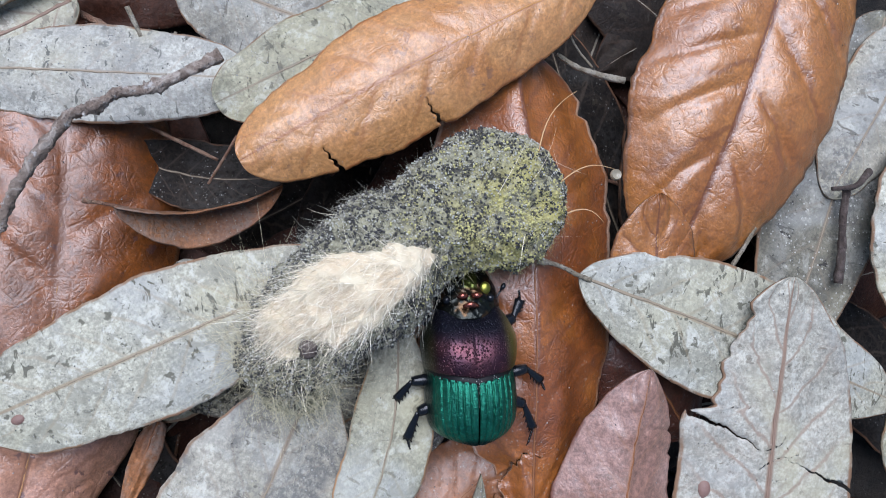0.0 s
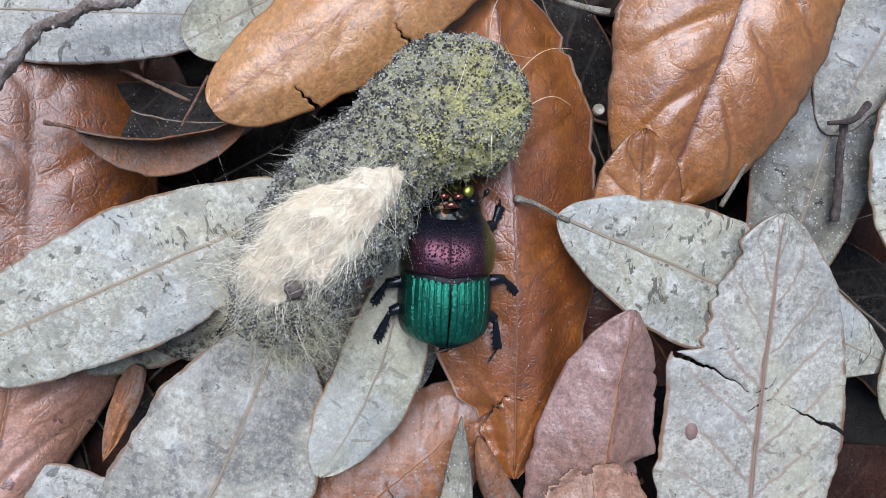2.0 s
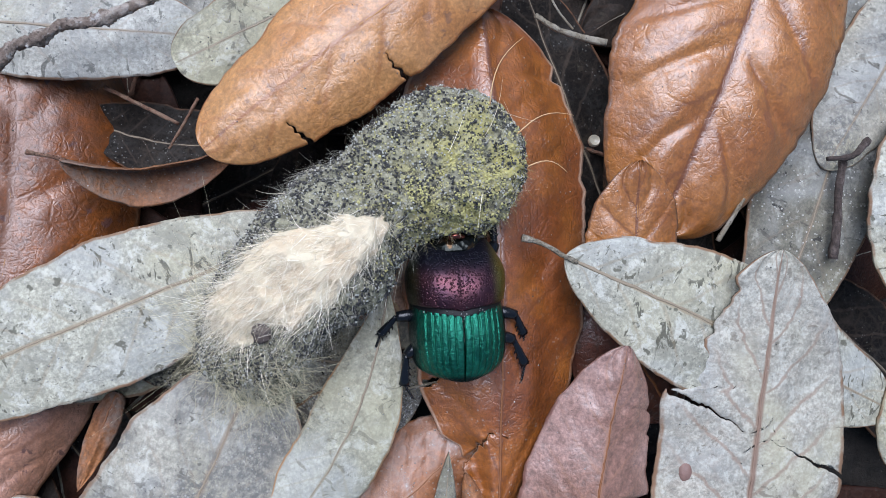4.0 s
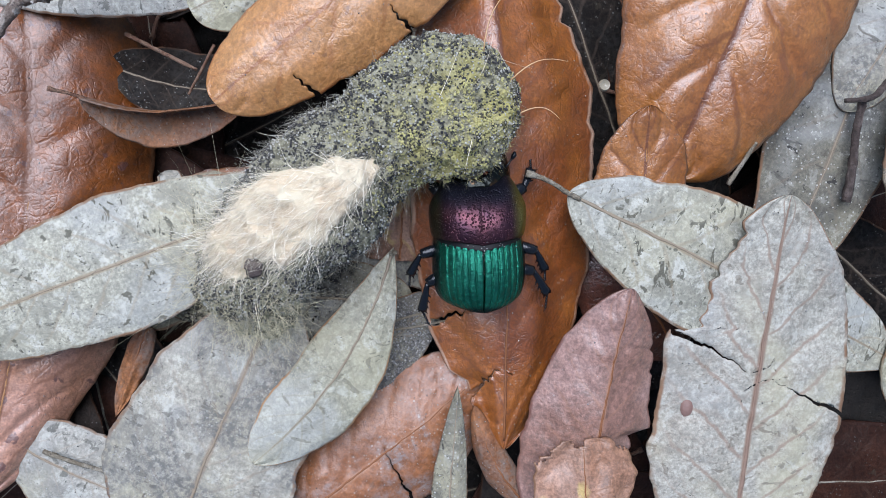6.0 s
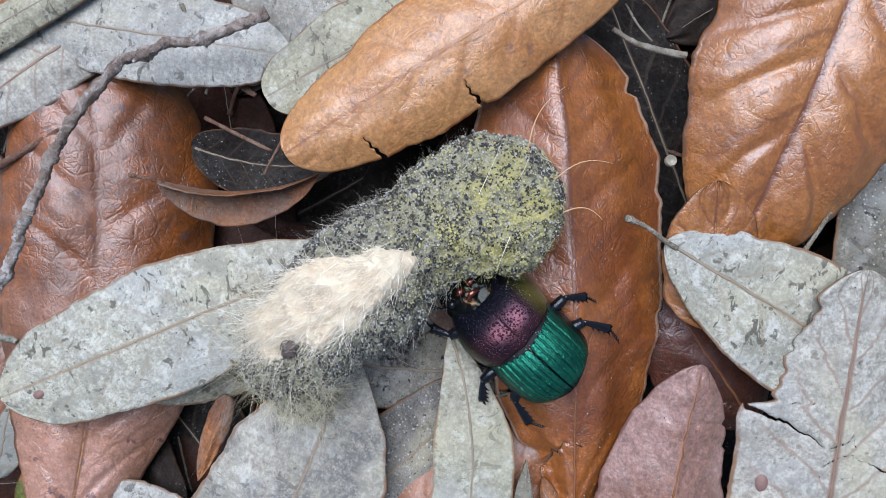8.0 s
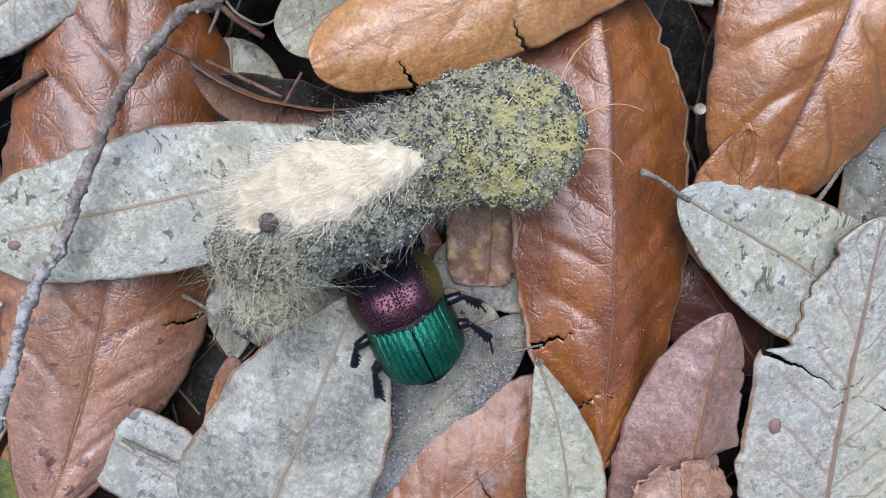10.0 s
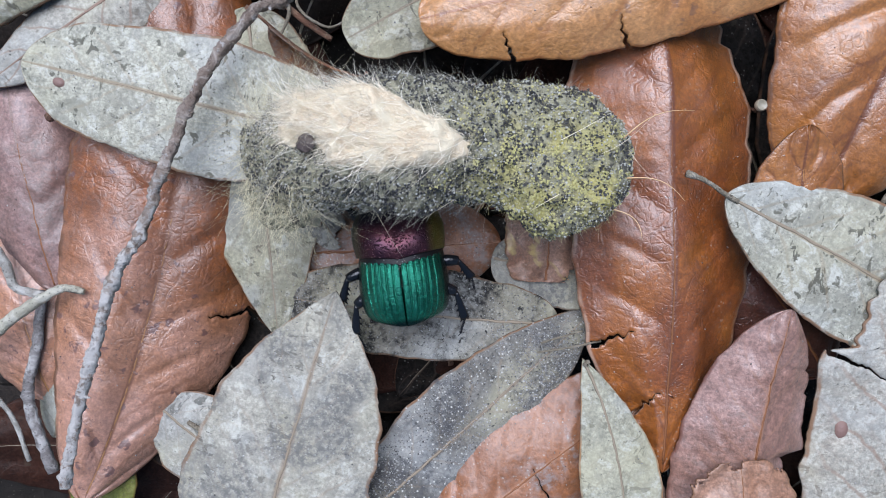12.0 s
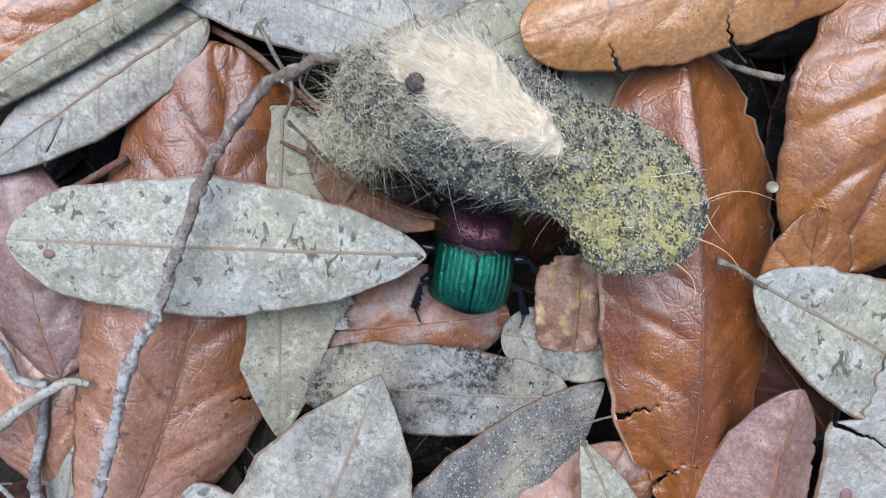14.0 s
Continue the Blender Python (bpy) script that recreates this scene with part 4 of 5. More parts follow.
    for i in range(nu):
        for j in range(nv):
            bm.faces.new((g[i][j], g[i + 1][j], g[i + 1][j + 1], g[i][j + 1]))
    bmesh.ops.remove_doubles(bm, verts=bm.verts, dist=0.004 * MM)
    bmesh.ops.recalc_face_normals(bm, faces=bm.faces)
    if sum(f.normal.z * f.calc_area() for f in bm.faces) < 0:
        bmesh.ops.reverse_faces(bm, faces=bm.faces)
    if thickness:
        bmesh.ops.solidify(bm, geom=bm.faces[:], thickness=thickness * MM)
    return bm


def beetle():
    """A rainbow-coloured dung beetle, head towards +y, its origin under the joint of shield and wing cases."""
    body = tagged(new("beetle"), "dung beetle with metallic green wing cases and coppery shield", "beetle")
    T["beetle"] = body

    def wing(side):
        def place(s, t):
            s *= 0.985
            w = (4.45 + 0.28 * math.sin(math.pi * s)) * (1 - 0.10 * s ** 3) * (1 - max(0.0, s) ** 13.0) ** 0.5
            x = t ** 0.92 * w
            y = -0.1 - 7.25 * s + 0.9 * max(0, s - 0.6) * t ** 3 + 0.42 * (1 - s) * (t ** 1.5) - 0.5 * (1 - t) ** 6 * (1 - s) ** 6
            r = t
            dome = (1 - r ** 2.7) ** 0.62
            h = 2.2 + 5.35 * dome * (1 - max(0.0, s - 0.1) ** 3.0 * 0.50) - 0.9 * (1 - s) ** 8
            cut = 7.2 * t
            d = abs(cut % 1.0 - 0.5)
            h -= 0.34 * math.exp(-((0.5 - d) / 0.085) ** 2) * (1 - t ** 6) * (1 - s ** 6)
            h -= 0.10 * math.exp(-(t / 0.012) ** 2)
            h -= 0.25 * math.exp(-(s / 0.03) ** 2)
            return side * x, y, h
        return sheet(60, 58, place, 0.15)

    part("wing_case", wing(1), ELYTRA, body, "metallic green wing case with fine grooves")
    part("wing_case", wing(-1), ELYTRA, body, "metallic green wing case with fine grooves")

    def shield(s, t):
        a = 2 * t - 1
        w = 4.85 * (1 - 0.36 * max(0, s - 0.42) ** 1.8 / 0.37) * (0.95 + 0.05 * math.sin(math.pi * min(1, s * 1.5)))
        x = math.copysign(abs(a) ** 0.95, a) * w
        y = -0.42 + 6.45 * s + 0.62 * a * a * (1 - s) - 0.25 * (1 - abs(a)) ** 5 * (1 - s) ** 4 - 1.15 * s * (1 - abs(a) ** 2.2) * s + 0.4 * s * (abs(a) ** 3)
        dome = (1 - abs(a) ** 3.4) ** 0.6
        h = 2.6 + 5.2 * dome * (1 - 0.50 * s ** 2.6) - 0.45 * (1 - s) ** 9
        h -= 0.16 * math.exp(-(a / 0.02) ** 2) * math.exp(-((s - 0.45) / 0.3) ** 2)
        h -= 0.1 * math.exp(-(((abs(a) - 0.62) / 0.07) ** 2 + ((s - 0.5) / 0.1) ** 2))
        h += 0.02 * noise.noise(Vector((x * 1.1, y * 1.1, 0)))
        h += 0.10 * math.exp(-((abs(a) - 0.97) / 0.03) ** 2)
        return x, y, h
    part("shield", sheet(46, 70, shield, 0.15), PRONOTUM, body, "pitted coppery purple shield with green edges")

    def join(s, t):
        a = 2 * t - 1
        y = -0.58 + 0.50 * a * a + (s - 0.5) * 0.9 - 0.3 * (1 - abs(a)) ** 4
        return a * 4.35, y, 2.2 + 5.0 * (1 - abs(a) ** 2.8) ** 0.6 - 0.12
    part("waist", sheet(4, 50, lambda a, b: Vector(join(a, b)) + Vector((0, 0, 0.14)), 0.3), DULLBLACK, body, "black gap between shield and wing cases")

    def crown(s, t):
        a = 2 * t - 1
        w = 3.4 * (1 - 0.85 * max(0, s - 0.25) ** 2.0) ** 0.8
        return a * w, 3.7 + 5.0 * s - 0.25 * a * a * s, 2.3 + 2.6 * (1 - abs(a) ** 2.4) ** 0.7 * (1 - 0.72 * s ** 1.3) + 0.08 * noise.noise(Vector((a * 5, s * 6, 3)))
    head = part("head", sheet(30, 40, crown, 0.2), HEAD, body, "dark head with yellow and copper patches")
    head.matrix_basis = mm(0, 1.15, 0.45)
    bm = bmesh.new()
    for x in (-1, 1):
        tube(bm, [(x * 0.25, 6.0, 4.55), (x * 0.75, 6.05, 4.75), (x * 1.2, 6.0, 4.45)], [0.28, 0.36, 0.18], 9)
    part("horn_ridge", bm, COPPER, head, "shiny copper ridge")
    bm = bmesh.new()
    tube(bm, [(-0.75, 5.0, 5.0), (0, 5.2, 5.2), (0.75, 5.0, 5.0)], [0.2, 0.34, 0.2], 9)
    part("neck_ridge", bm, COPPER, head, "shiny copper ridge")
    for x in (-1, 1):
        bm = bmesh.new()
        bmesh.ops.create_uvsphere(bm, u_segments=12, v_segments=8, radius=0.42 * MM)
        for v in bm.verts:
            v.co = Vector((v.co.x + x * 2.2 * MM, v.co.y + 5.7 * MM, v.co.z * 0.8 + 3.9 * MM))
        part("eye", bm, BLACK, head, "small black eye")
        bm = bmesh.new()
        bmesh.ops.create_uvsphere(bm, u_segments=12, v_segments=8, radius=0.55 * MM)
        for v in bm.verts:
            v.co = Vector((v.co.x + x * 1.75 * MM, v.co.y * 1.2 + 6.7 * MM, v.co.z * 0.45 + 3.75 * MM))
        part("cheek", bm, GOLD if x > 0 else HEAD, head, "yellow-green cheek plate" if x > 0 else "")
        bm = bmesh.new()
        tube(bm, [(x * 2.4, 5.3, 3.2), (x * 3.1, 5.9, 3.2), (x * 3.5, 6.5, 3.3)], [0.12, 0.1, 0.1], 7)
        tube(bm, [(x * 3.45, 6.4, 3.3), (x * 3.7, 6.8, 3.35), (x * 3.8, 7.1, 3.35)], [0.14, 0.28, 0.12], 8)
        part("antenna", bm, BLACK, head)
    rnd = random.Random(8)
    bm = bmesh.new()
    for k in range(26):
        x, y = (rnd.gauss(0, 0.12), -0.7 - 0.22 * k) if k < 14 else (rnd.uniform(-3.5, 3.5), rnd.uniform(-1.0, -0.3))
        octa(bm, Vector((x, y, 7.45 - 0.035 * y * y if k < 14 else 2.3 + 5.2 * (1 - abs(x / 4.4) ** 2.8) ** 0.6)), 0.07, rnd)
    part("dust", bm, GRIT, body, "pale dust grains in the seams", smooth=False)
    bm = bmesh.new()
    bmesh.ops.create_uvsphere(bm, u_segments=28, v_segments=16, radius=1.0)
    for v in bm.verts:
        v.co = Vector((v.co.x * 4.1, v.co.y * 6.3 - 0.8, 2.9 + v.co.z * (2.2 if v.co.z < 0 else 1.6))) * MM
    part("belly", bm, BLACK, body, "glossy black underside")

    def leg(name, x, y, knee, foot, toe, thick):
        bm = bmesh.new()
        o, k, f, e = (Vector(p) for p in ((0, 0, 0), knee, foot, toe))
        tube(bm, spline([o, (o + k) / 2 + Vector((0, 0, 0.2)), k], 9), [thick * (0.8 + 0.5 * math.sin(math.pi * (0.15 + 0.7 * i / 8))) for i in range(9)], 10)
        tube(bm, spline([k, (k + f) / 2, f], 10), [thick * (0.5 + 0.55 * i / 9) for i in range(10)], 10, 0.1, 0.6)
        side = (f - k).cross(Vector((0, 0, 1))).normalized() * (1 if x > 0 else -1)
        for i in range(4):
            p = k.lerp(f, 0.35 + 0.2 * i)
            for sg in (1, -0.6):
                tube(bm, [p, p + side * sg * 0.38 + (f - k).normalized() * 0.22, p + side * sg * 0.62 + (f - k).normalized() * 0.42], [0.16, 0.10, 0.03], 6)
        for i in range(5):
            p, r = f.lerp(e, i / 5), f.lerp(e, (i + 0.85) / 5)
            tube(bm, [p, (p + r) / 2, r], [0.10, 0.15, 0.11], 6)
        tube(bm, [e, e + (e - f) * 0.12 + side * 0.2], [0.06, 0.02], 5)
        ob = part(name, bm, BLACK, body, "black spiny leg")
        ob.matrix_basis = mm(x, y, 2.4)
        T[name + ("_r" if x > 0 else "_l")] = ob

    for x in (1, -1):
        leg("front_leg", x * 2.9, 3.9, (x * 1.7, 1.2, 0.0), (x * 2.2, 3.1, -0.7), (x * 2.0, 4.1, -1.0), 0.52)
        leg("middle_leg", x * 3.4, -0.9, (x * 2.5, -0.2, 0.3), (x * 3.9, -2.0, -0.9), (x * 4.2, -3.2, -1.6), 0.46)
        leg("hind_leg", x * 3.0, -3.2, (x * 2.4, -0.9, 0.2), (x * 3.5, -3.6, -0.9), (x * 3.1, -5.3, -1.7), 0.48)
    body.matrix_basis = mm(0, 0, 0)


beetle()

# ---- furry pellet ----
def fur_body_material():
    q = Mat("matted_fur", 0.95)
    sep = q.node("SeparateXYZ")
    q.link(q.coord(), sep.inputs[0])
    x, y = sep.outputs[0], sep.outputs[1]
    a, b, c = q.noise(330, 4, 0.65), q.noise(1300, 5, 0.7), q.noise(150, 3)
    col = q.mix(q.ramp(b, 0.36, 0.62), (0.13, 0.122, 0.085), (0.34, 0.325, 0.225))
    yellow = q.math("MULTIPLY", q.ramp(x, -0.002, 0.009), q.math("MULTIPLY", q.ramp(a, 0.42, 0.58), q.ramp(y, 0.004, -0.001)))
    col = q.mix(q.math("MULTIPLY", yellow, 0.8), col, (0.46, 0.41, 0.13))
    col = q.mix(q.ramp(q.noise(620, 5, 0.7, 0.6), 0.54, 0.59, 0.0, 0.85), col, (0.022, 0.022, 0.027))
    col = q.mix(q.ramp(q.cells(1500), 0.1, 0.24, 0.55, 0.0), col, (0.46, 0.46, 0.41))
    q.colour(col)
    q.bump(q.math("MULTIPLY_ADD", b, 0.8, a), 1.0, 0.0006)
    return q.m


def hair_material(name, col, second):
    q = Mat(name, 0.55)
    n = q.node("NewGeometry").outputs["Random Per Island"]
    q.colour(q.mix(n, col, second))
    return q.m


FUR, GREYHAIR = fur_body_material(), hair_material("grey_hair", (0.44, 0.42, 0.33), (0.20, 0.19, 0.145))
CREAM = Mat("cream_fur", 0.85)
CREAM.colour(CREAM.mix(CREAM.ramp(CREAM.noise(500, 4, 0.6, 0.8), 0.35, 0.7), (0.68, 0.60, 0.44), (0.60, 0.48, 0.33)))
CREAM.bump(CREAM.noise(1600, 5, 0.7, 1.2), 0.22, 0.0003)
CREAM, CREAMHAIR = CREAM.m, hair_material("cream_hair", (0.80, 0.73, 0.58), (0.68, 0.57, 0.42))
PALEHAIR = hair_material("pale_grey_hair", (0.46, 0.44, 0.37), (0.20, 0.195, 0.165))
BRISTLE = hair_material("orange_bristle", (0.56, 0.36, 0.19), (0.46, 0.28, 0.14))
LONGHAIR = hair_material("pale_strand", (0.90, 0.86, 0.75), (0.76, 0.66, 0.50))
STRAW = hair_material("straw_hair", (0.60, 0.54, 0.37), (0.40, 0.35, 0.21))
YELLOWHAIR = hair_material("yellow_hair", (0.46, 0.42, 0.19), (0.30, 0.27, 0.12))


BLACKGRIT, PALEGRIT, YELLOWGRIT = (hair_material(n, a, b) for n, a, b in (("black_grit", (0.022, 0.022, 0.027), (0.085, 0.083, 0.08)),
                                  ("white_grit", (0.55, 0.55, 0.50), (0.35, 0.34, 0.30)), ("yellow_crumbs", (0.56, 0.52, 0.22), (0.44, 0.40, 0.19))))


def pellet():
    """A sausage of matted fur, 42 mm long, its tail at -x, with a bare cream tuft on top and loose straw-like hair at the tail."""
    thing = tagged(new("fur_pellet"), "matted grey-yellow fur pellet with a cream tuft", "fur pellet")
    T["pellet"] = thing
    half = 18.3
    rnd = random.Random(5)

    def radius(s):
        """Half width and half height at s from 0 (tail) to 1."""
        cap = (1 - abs(2 * s - 1) ** 5) ** 0.5
        w = (5.5 + 1.5 * s + 0.3 * math.sin(math.pi * (s * 1.9 - 0.45)) - 0.8 * math.exp(-((s - 0.60) / 0.08) ** 2) + 0.6 * math.exp(-((s - 0.82) / 0.12) ** 2)) * (0.72 + 0.28 * min(1.0, s / 0.22))
        return w * cap, (5.0 + 0.5 * math.sin(6 * s)) * cap

    def skin(s, w, matted=0.42):
        rw, rh = radius(s)
        p = Vector((half * (2 * s - 1) - 0.6, rw * math.cos(w) + 0.7 * math.sin(4.5 * s - 0.6), rh * math.sin(w) + 0.3 * math.sin(7 * s)))
        n = Vector((0, math.cos(w), math.sin(w)))
        side = max(0.0, -math.cos(w))
        p.y += side * (1.4 * math.exp(-((s - 0.60) / 0.10) ** 2) - 0.7 * math.exp(-((s - 0.83) / 0.12) ** 2) - 1.2 * math.exp(-((s - 0.10) / 0.10) ** 2))
        return p + n * (0.75 * noise.fractal(p * 0.28, 1.0, 2.0, 4) + matted * noise.fractal(p * 1.1, 1.0, 2.0, 4)), n

    def lump(s0, s1, w0, w1, ns, nw, lift, matted=0.42):
        bm = bmesh.new()
        rows = []
        for i in range(ns + 1):
            row = []
            for j in range(nw + 1 if w1 - w0 < 6.28 else nw):
                s, w = s0 + (s1 - s0) * i / ns, w0 + (w1 - w0) * j / nw
                p, n = skin(s, w, matted)
                row.append(bm.verts.new((p + n * lift(i / ns, j / nw, p)) * MM))
            rows.append(row)
        m = len(rows[0])
        for i in range(ns):
            for j in range(m if w1 - w0 >= 6.28 else m - 1):
                bm.faces.new((rows[i][j], rows[i][(j + 1) % m], rows[i + 1][(j + 1) % m], rows[i + 1][j]))
        bmesh.ops.recalc_face_normals(bm, faces=bm.faces)
        return bm

    part("core", lump(0.004, 0.996, 0, 2 * math.pi, 110, 72, lambda a, b, p: 0.0), FUR, thing, "matted grey and yellow fur speckled black")

    def tuft_in(a, b, p):
        """How far inside the tuft's uneven oval a point lies."""
        return 1 - ((2 * a - 1) / 0.97) ** 2 - ((2 * b - 1 - 0.7 * (a - 0.5)) / (1.0 - 0.42 * a)) ** 2 + 0.45 * noise.fractal(p * 0.35 + Vector((3, 1, 0)), 1, 2, 3)

    def puff(a, b, p):
        e = tuft_in(a, b, p)
        return -0.7 + 1.5 * max(0.0, min(1.0, e * 1.6 + 0.2)) ** 0.6 + 0.05 * noise.fractal(p * 0.6, 1, 2, 3)
    part("tuft", lump(0.105, 0.575, 0.80, 2.42, 70, 64, puff, 0.10), CREAM, thing, "soft cream coloured fur tuft")

    def hairs(name, material, count, s0, s1, w0, w1, length, thick, lean, base, label, curl=0.5):
        bm = bmesh.new()
        for _ in range(count):
            s, w = rnd.uniform(s0, s1), rnd.uniform(w0, w1)
            p, n = skin(s, w, 0.10 if base > 0.5 else 0.42)
            lift = base
            if base > 0.5:
                e = tuft_in((s - 0.105) / 0.47, (w - 0.80) / 1.62, p)
                if e < 0.12 - 0.40 * rnd.random() ** 3:
                    continue
                lift = max(0.0, -0.7 + 1.5 * max(0.0, min(1.0, e * 1.6 + 0.2)) ** 0.6)
            p = p + n * lift
            along = Vector((lean + rnd.gauss(0, 0.45), rnd.gauss(0, 0.38 if base > 0.5 else 0.55), rnd.gauss(0, 0.25))) + n * rnd.uniform(0.05, 0.9) * (0.12 if base > 0.5 else 1)
            along.normalize()
            ln = length * rnd.uniform(0.5, 1.3)
            bow = Vector((rnd.gauss(0, 1), rnd.gauss(0, 1), rnd.gauss(0, 0.5))) * curl * ln
            wide = along.cross(Vector((rnd.gauss(0, 1), rnd.gauss(0, 1), rnd.gauss(0, 1)))).normalized() * thick
            last = None
            for k in range(5):
                u = k / 4
                c = p + along * ln * u + bow * u * u
                wd = wide * (1 - 0.8 * u)
                pair = (bm.verts.new((c - wd) * MM), bm.verts.new((c + wd) * MM))
                if last:
                    bm.faces.new((last[0], last[1], pair[1], pair[0]))
                last = pair
        return tagged(part(name, bm, material, thing, label), kind="stuff")

    hairs("grey_fuzz", GREYHAIR, 3600, 0.02, 0.98, 0, 2 * math.pi, 0.8, 0.012, 0.0, 0.0, "short grey fuzz")
    hairs("yellow_fuzz", YELLOWHAIR, 1800, 0.56, 0.95, 0.6, 3.3, 0.7, 0.018, 0.0, 0.0, "short yellowish fuzz")
    hairs("cream_fuzz", CREAMHAIR, 16000, 0.04, 0.66, 0.30, 2.85, 1.25, 0.016, -0.8, 0.55, "fine cream hair", 0.35)
    hairs("cream_fur", LONGHAIR, 3000, 0.10, 0.60, 0.50, 2.55, 2.5, 0.022, -0.7, 0.6, "pale strands lying over the tuft", 0.40)
    hairs("straw_fuzz", STRAW, 1500, 0.005, 0.20, 0, 6.28, 3.4, 0.020, 0.1, 0.0, "loose straw-coloured hair", 0.8)
    hairs("lying_hair", PALEHAIR, 3400, 0.06, 0.62, 0, 2 * math.pi, 1.6, 0.016, -0.9, 0.1, "lying pale grey hair", 0.25)
    hairs("stray_hair", CREAMHAIR, 34, 0.02, 0.99, 0, 2 * math.pi, 4.2, 0.03, 0.1, 0.0, "stray pale bristles", 0.25)
    for name, mat, count, size in (("dark_grit", BLACKGRIT, 15000, 0.125), ("pale_grit", PALEGRIT, 9000, 0.095), ("yellow_grit", YELLOWGRIT, 17000, 0.115)):
        bm = bmesh.new()
        for _ in range(count):
            s, w = rnd.uniform(0.45 if mat is YELLOWGRIT else 0.01, 0.99), rnd.uniform(0, 2 * math.pi)
            p, n = skin(s, w)
            if mat is YELLOWGRIT and ((s - 0.77) / 0.12) ** 2 + ((w - 2.3) / 0.75) ** 2 > 0.9 + 2.4 * noise.noise(p * 0.42 + Vector((4, 0, 2))) + (5.0 if rnd.random() < 0.16 else 0.0):
                continue
            clump = noise.noise(p * 0.45 + Vector((9, 4, 2))) + 0.5 * noise.noise(p * 1.1)
            if (mat is BLACKGRIT and clump < rnd.uniform(-0.3, 0.15)) or (mat is PALEGRIT and clump > rnd.uniform(0.0, 0.5)):
                continue
            if 0.105 < s < 0.575 and 0.80 < w < 2.42 and tuft_in((s - 0.105) / 0.47, (w - 0.80) / 1.62, p) > -0.1 - 0.3 * rnd.random():
                continue
            r = size * rnd.uniform(0.5, 1.4)
            q = [bm.verts.new((p + n * 0.06 + Vector(d) * r * rnd.uniform(0.7, 1.3)) * MM) for d in ((1, 0, 0), (-1, 0, 0), (0, 1, 0), (0, -1, 0), (0, 0, 1), (0, 0, -1))]
            for a, b, c in ((0, 2, 4), (2, 1, 4), (1, 3, 4), (3, 0, 4), (2, 0, 5), (1, 2, 5), (3, 1, 5), (0, 3, 5)):
                bm.faces.new((q[a], q[b], q[c]))
        tagged(part(name, bm, mat, thing, name.replace("_", " ") + " stuck in fur", smooth=False), kind="stuff")
    for s0, w0, turn, length in ((0.96, 1.2, 0.35, 7.0), (0.97, 2.2, -0.45, 5.5), (0.93, 2.7, -0.9, 4.0)):
        # long bent bristles at the blunt end
        bm = bmesh.new()
        p, n = skin(s0, w0)
        way = Vector((math.cos(turn), math.sin(turn), 0.05))
        side = Vector((-way.y, way.x, 0.1))
        tube(bm, [p + way * length * k / 8 + side * 1.1 * math.sin(0.35 * k) for k in range(9)], [0.075 * (1 - 0.09 * k) for k in range(9)], 6)
        part("bristle", bm, BRISTLE, thing, "long orange-brown bristle")
    # a furry lobe hanging at the tail
    bm = bmesh.new()
    bmesh.ops.create_uvsphere(bm, u_segments=40, v_segments=26, radius=1.0)
    for v in bm.verts:
        d = v.co.copy()
        p = Vector((-15.0 + 3.8 * d.x, -3.9 + 3.0 * d.y, -2.6 + 2.4 * d.z))
        v.co = (p + d * (0.8 * noise.fractal(p * 0.4, 1.0, 2.0, 4) + 0.35 * noise.fractal(p * 1.4, 1.0, 2.0, 3))) * MM
    spots = [v.co / MM for v in bm.verts if v.co.z > -3.5 * MM]
    part("tail_lobe", bm, FUR, thing, "matted grey fur lobe at the tail")
    bm = bmesh.new()
    for _ in range(900):
        p = rnd.choice(spots) + Vector((rnd.gauss(0, 0.3), rnd.gauss(0, 0.3), 0.1))
        way = Vector((rnd.gauss(-0.3, 0.8), rnd.gauss(-0.3, 0.8), rnd.uniform(0, 0.5))).normalized()
        wide, bow = way.cross(Vector((0.2, 0.1, 1))).normalized() * 0.016, Vector((rnd.gauss(0, 1), rnd.gauss(0, 1), 0)) * 0.5
        ln, last = rnd.uniform(0.8, 2.6), None
        for k in range(4):
            c, wd = p + (way * k / 3 + bow * (k / 3) ** 2) * ln, wide * (1 - 0.25 * k)
            pair = (bm.verts.new((c - wd) * MM), bm.verts.new((c + wd) * MM))
            if last:
                bm.faces.new((last[0], last[1], pair[1], pair[0]))
            last = pair
    tagged(part("lobe_hair", bm, STRAW, thing, "loose straw-coloured hair on the lobe"), kind="stuff")
    bm = bmesh.new()
    p, n = skin(0.19, 1.85)
    bmesh.ops.create_uvsphere(bm, u_segments=14, v_segments=9, radius=0.9)
    for v in bm.verts:
        v.co = (p + n * 1.15 + Vector((v.co.x * 0.85, v.co.y * 0.95, v.co.z * 0.35)) + 0.25 * Vector((noise.noise(v.co * 3), noise.noise(v.co * 3 + Vector((5, 0, 0))), 0))) * MM
    part("crumb", bm, CRUMB, thing, "dark brown crumb")


pellet()

# ---- small things ----
def bead():
    q = Mat("pale_shell", 0.3)
    q.colour(q.mix(q.noise(1500), (0.34, 0.30, 0.22), (0.20, 0.17, 0.12)))
    bm = bmesh.new()
    bmesh.ops.create_uvsphere(bm, u_segments=16, v_segments=10, radius=0.62 * MM)
    for v in bm.verts:
        if v.co.z > 0.4 * MM:
            v.co.z = 0.8 * MM - v.co.z
    ob = new("snail_shell", bpy.data.meshes.new("snail_shell"))
    bm.to_mesh(ob.data)
    bm.free()
    ob.data.materials.append(q.m)
    tagged(ob, "tiny pale round snail shell among leaves", "shell")
    x, y, z = (18.30, 7.00, 3.50)
    ob.location = Vector((x, y, z)) * MM


bead()


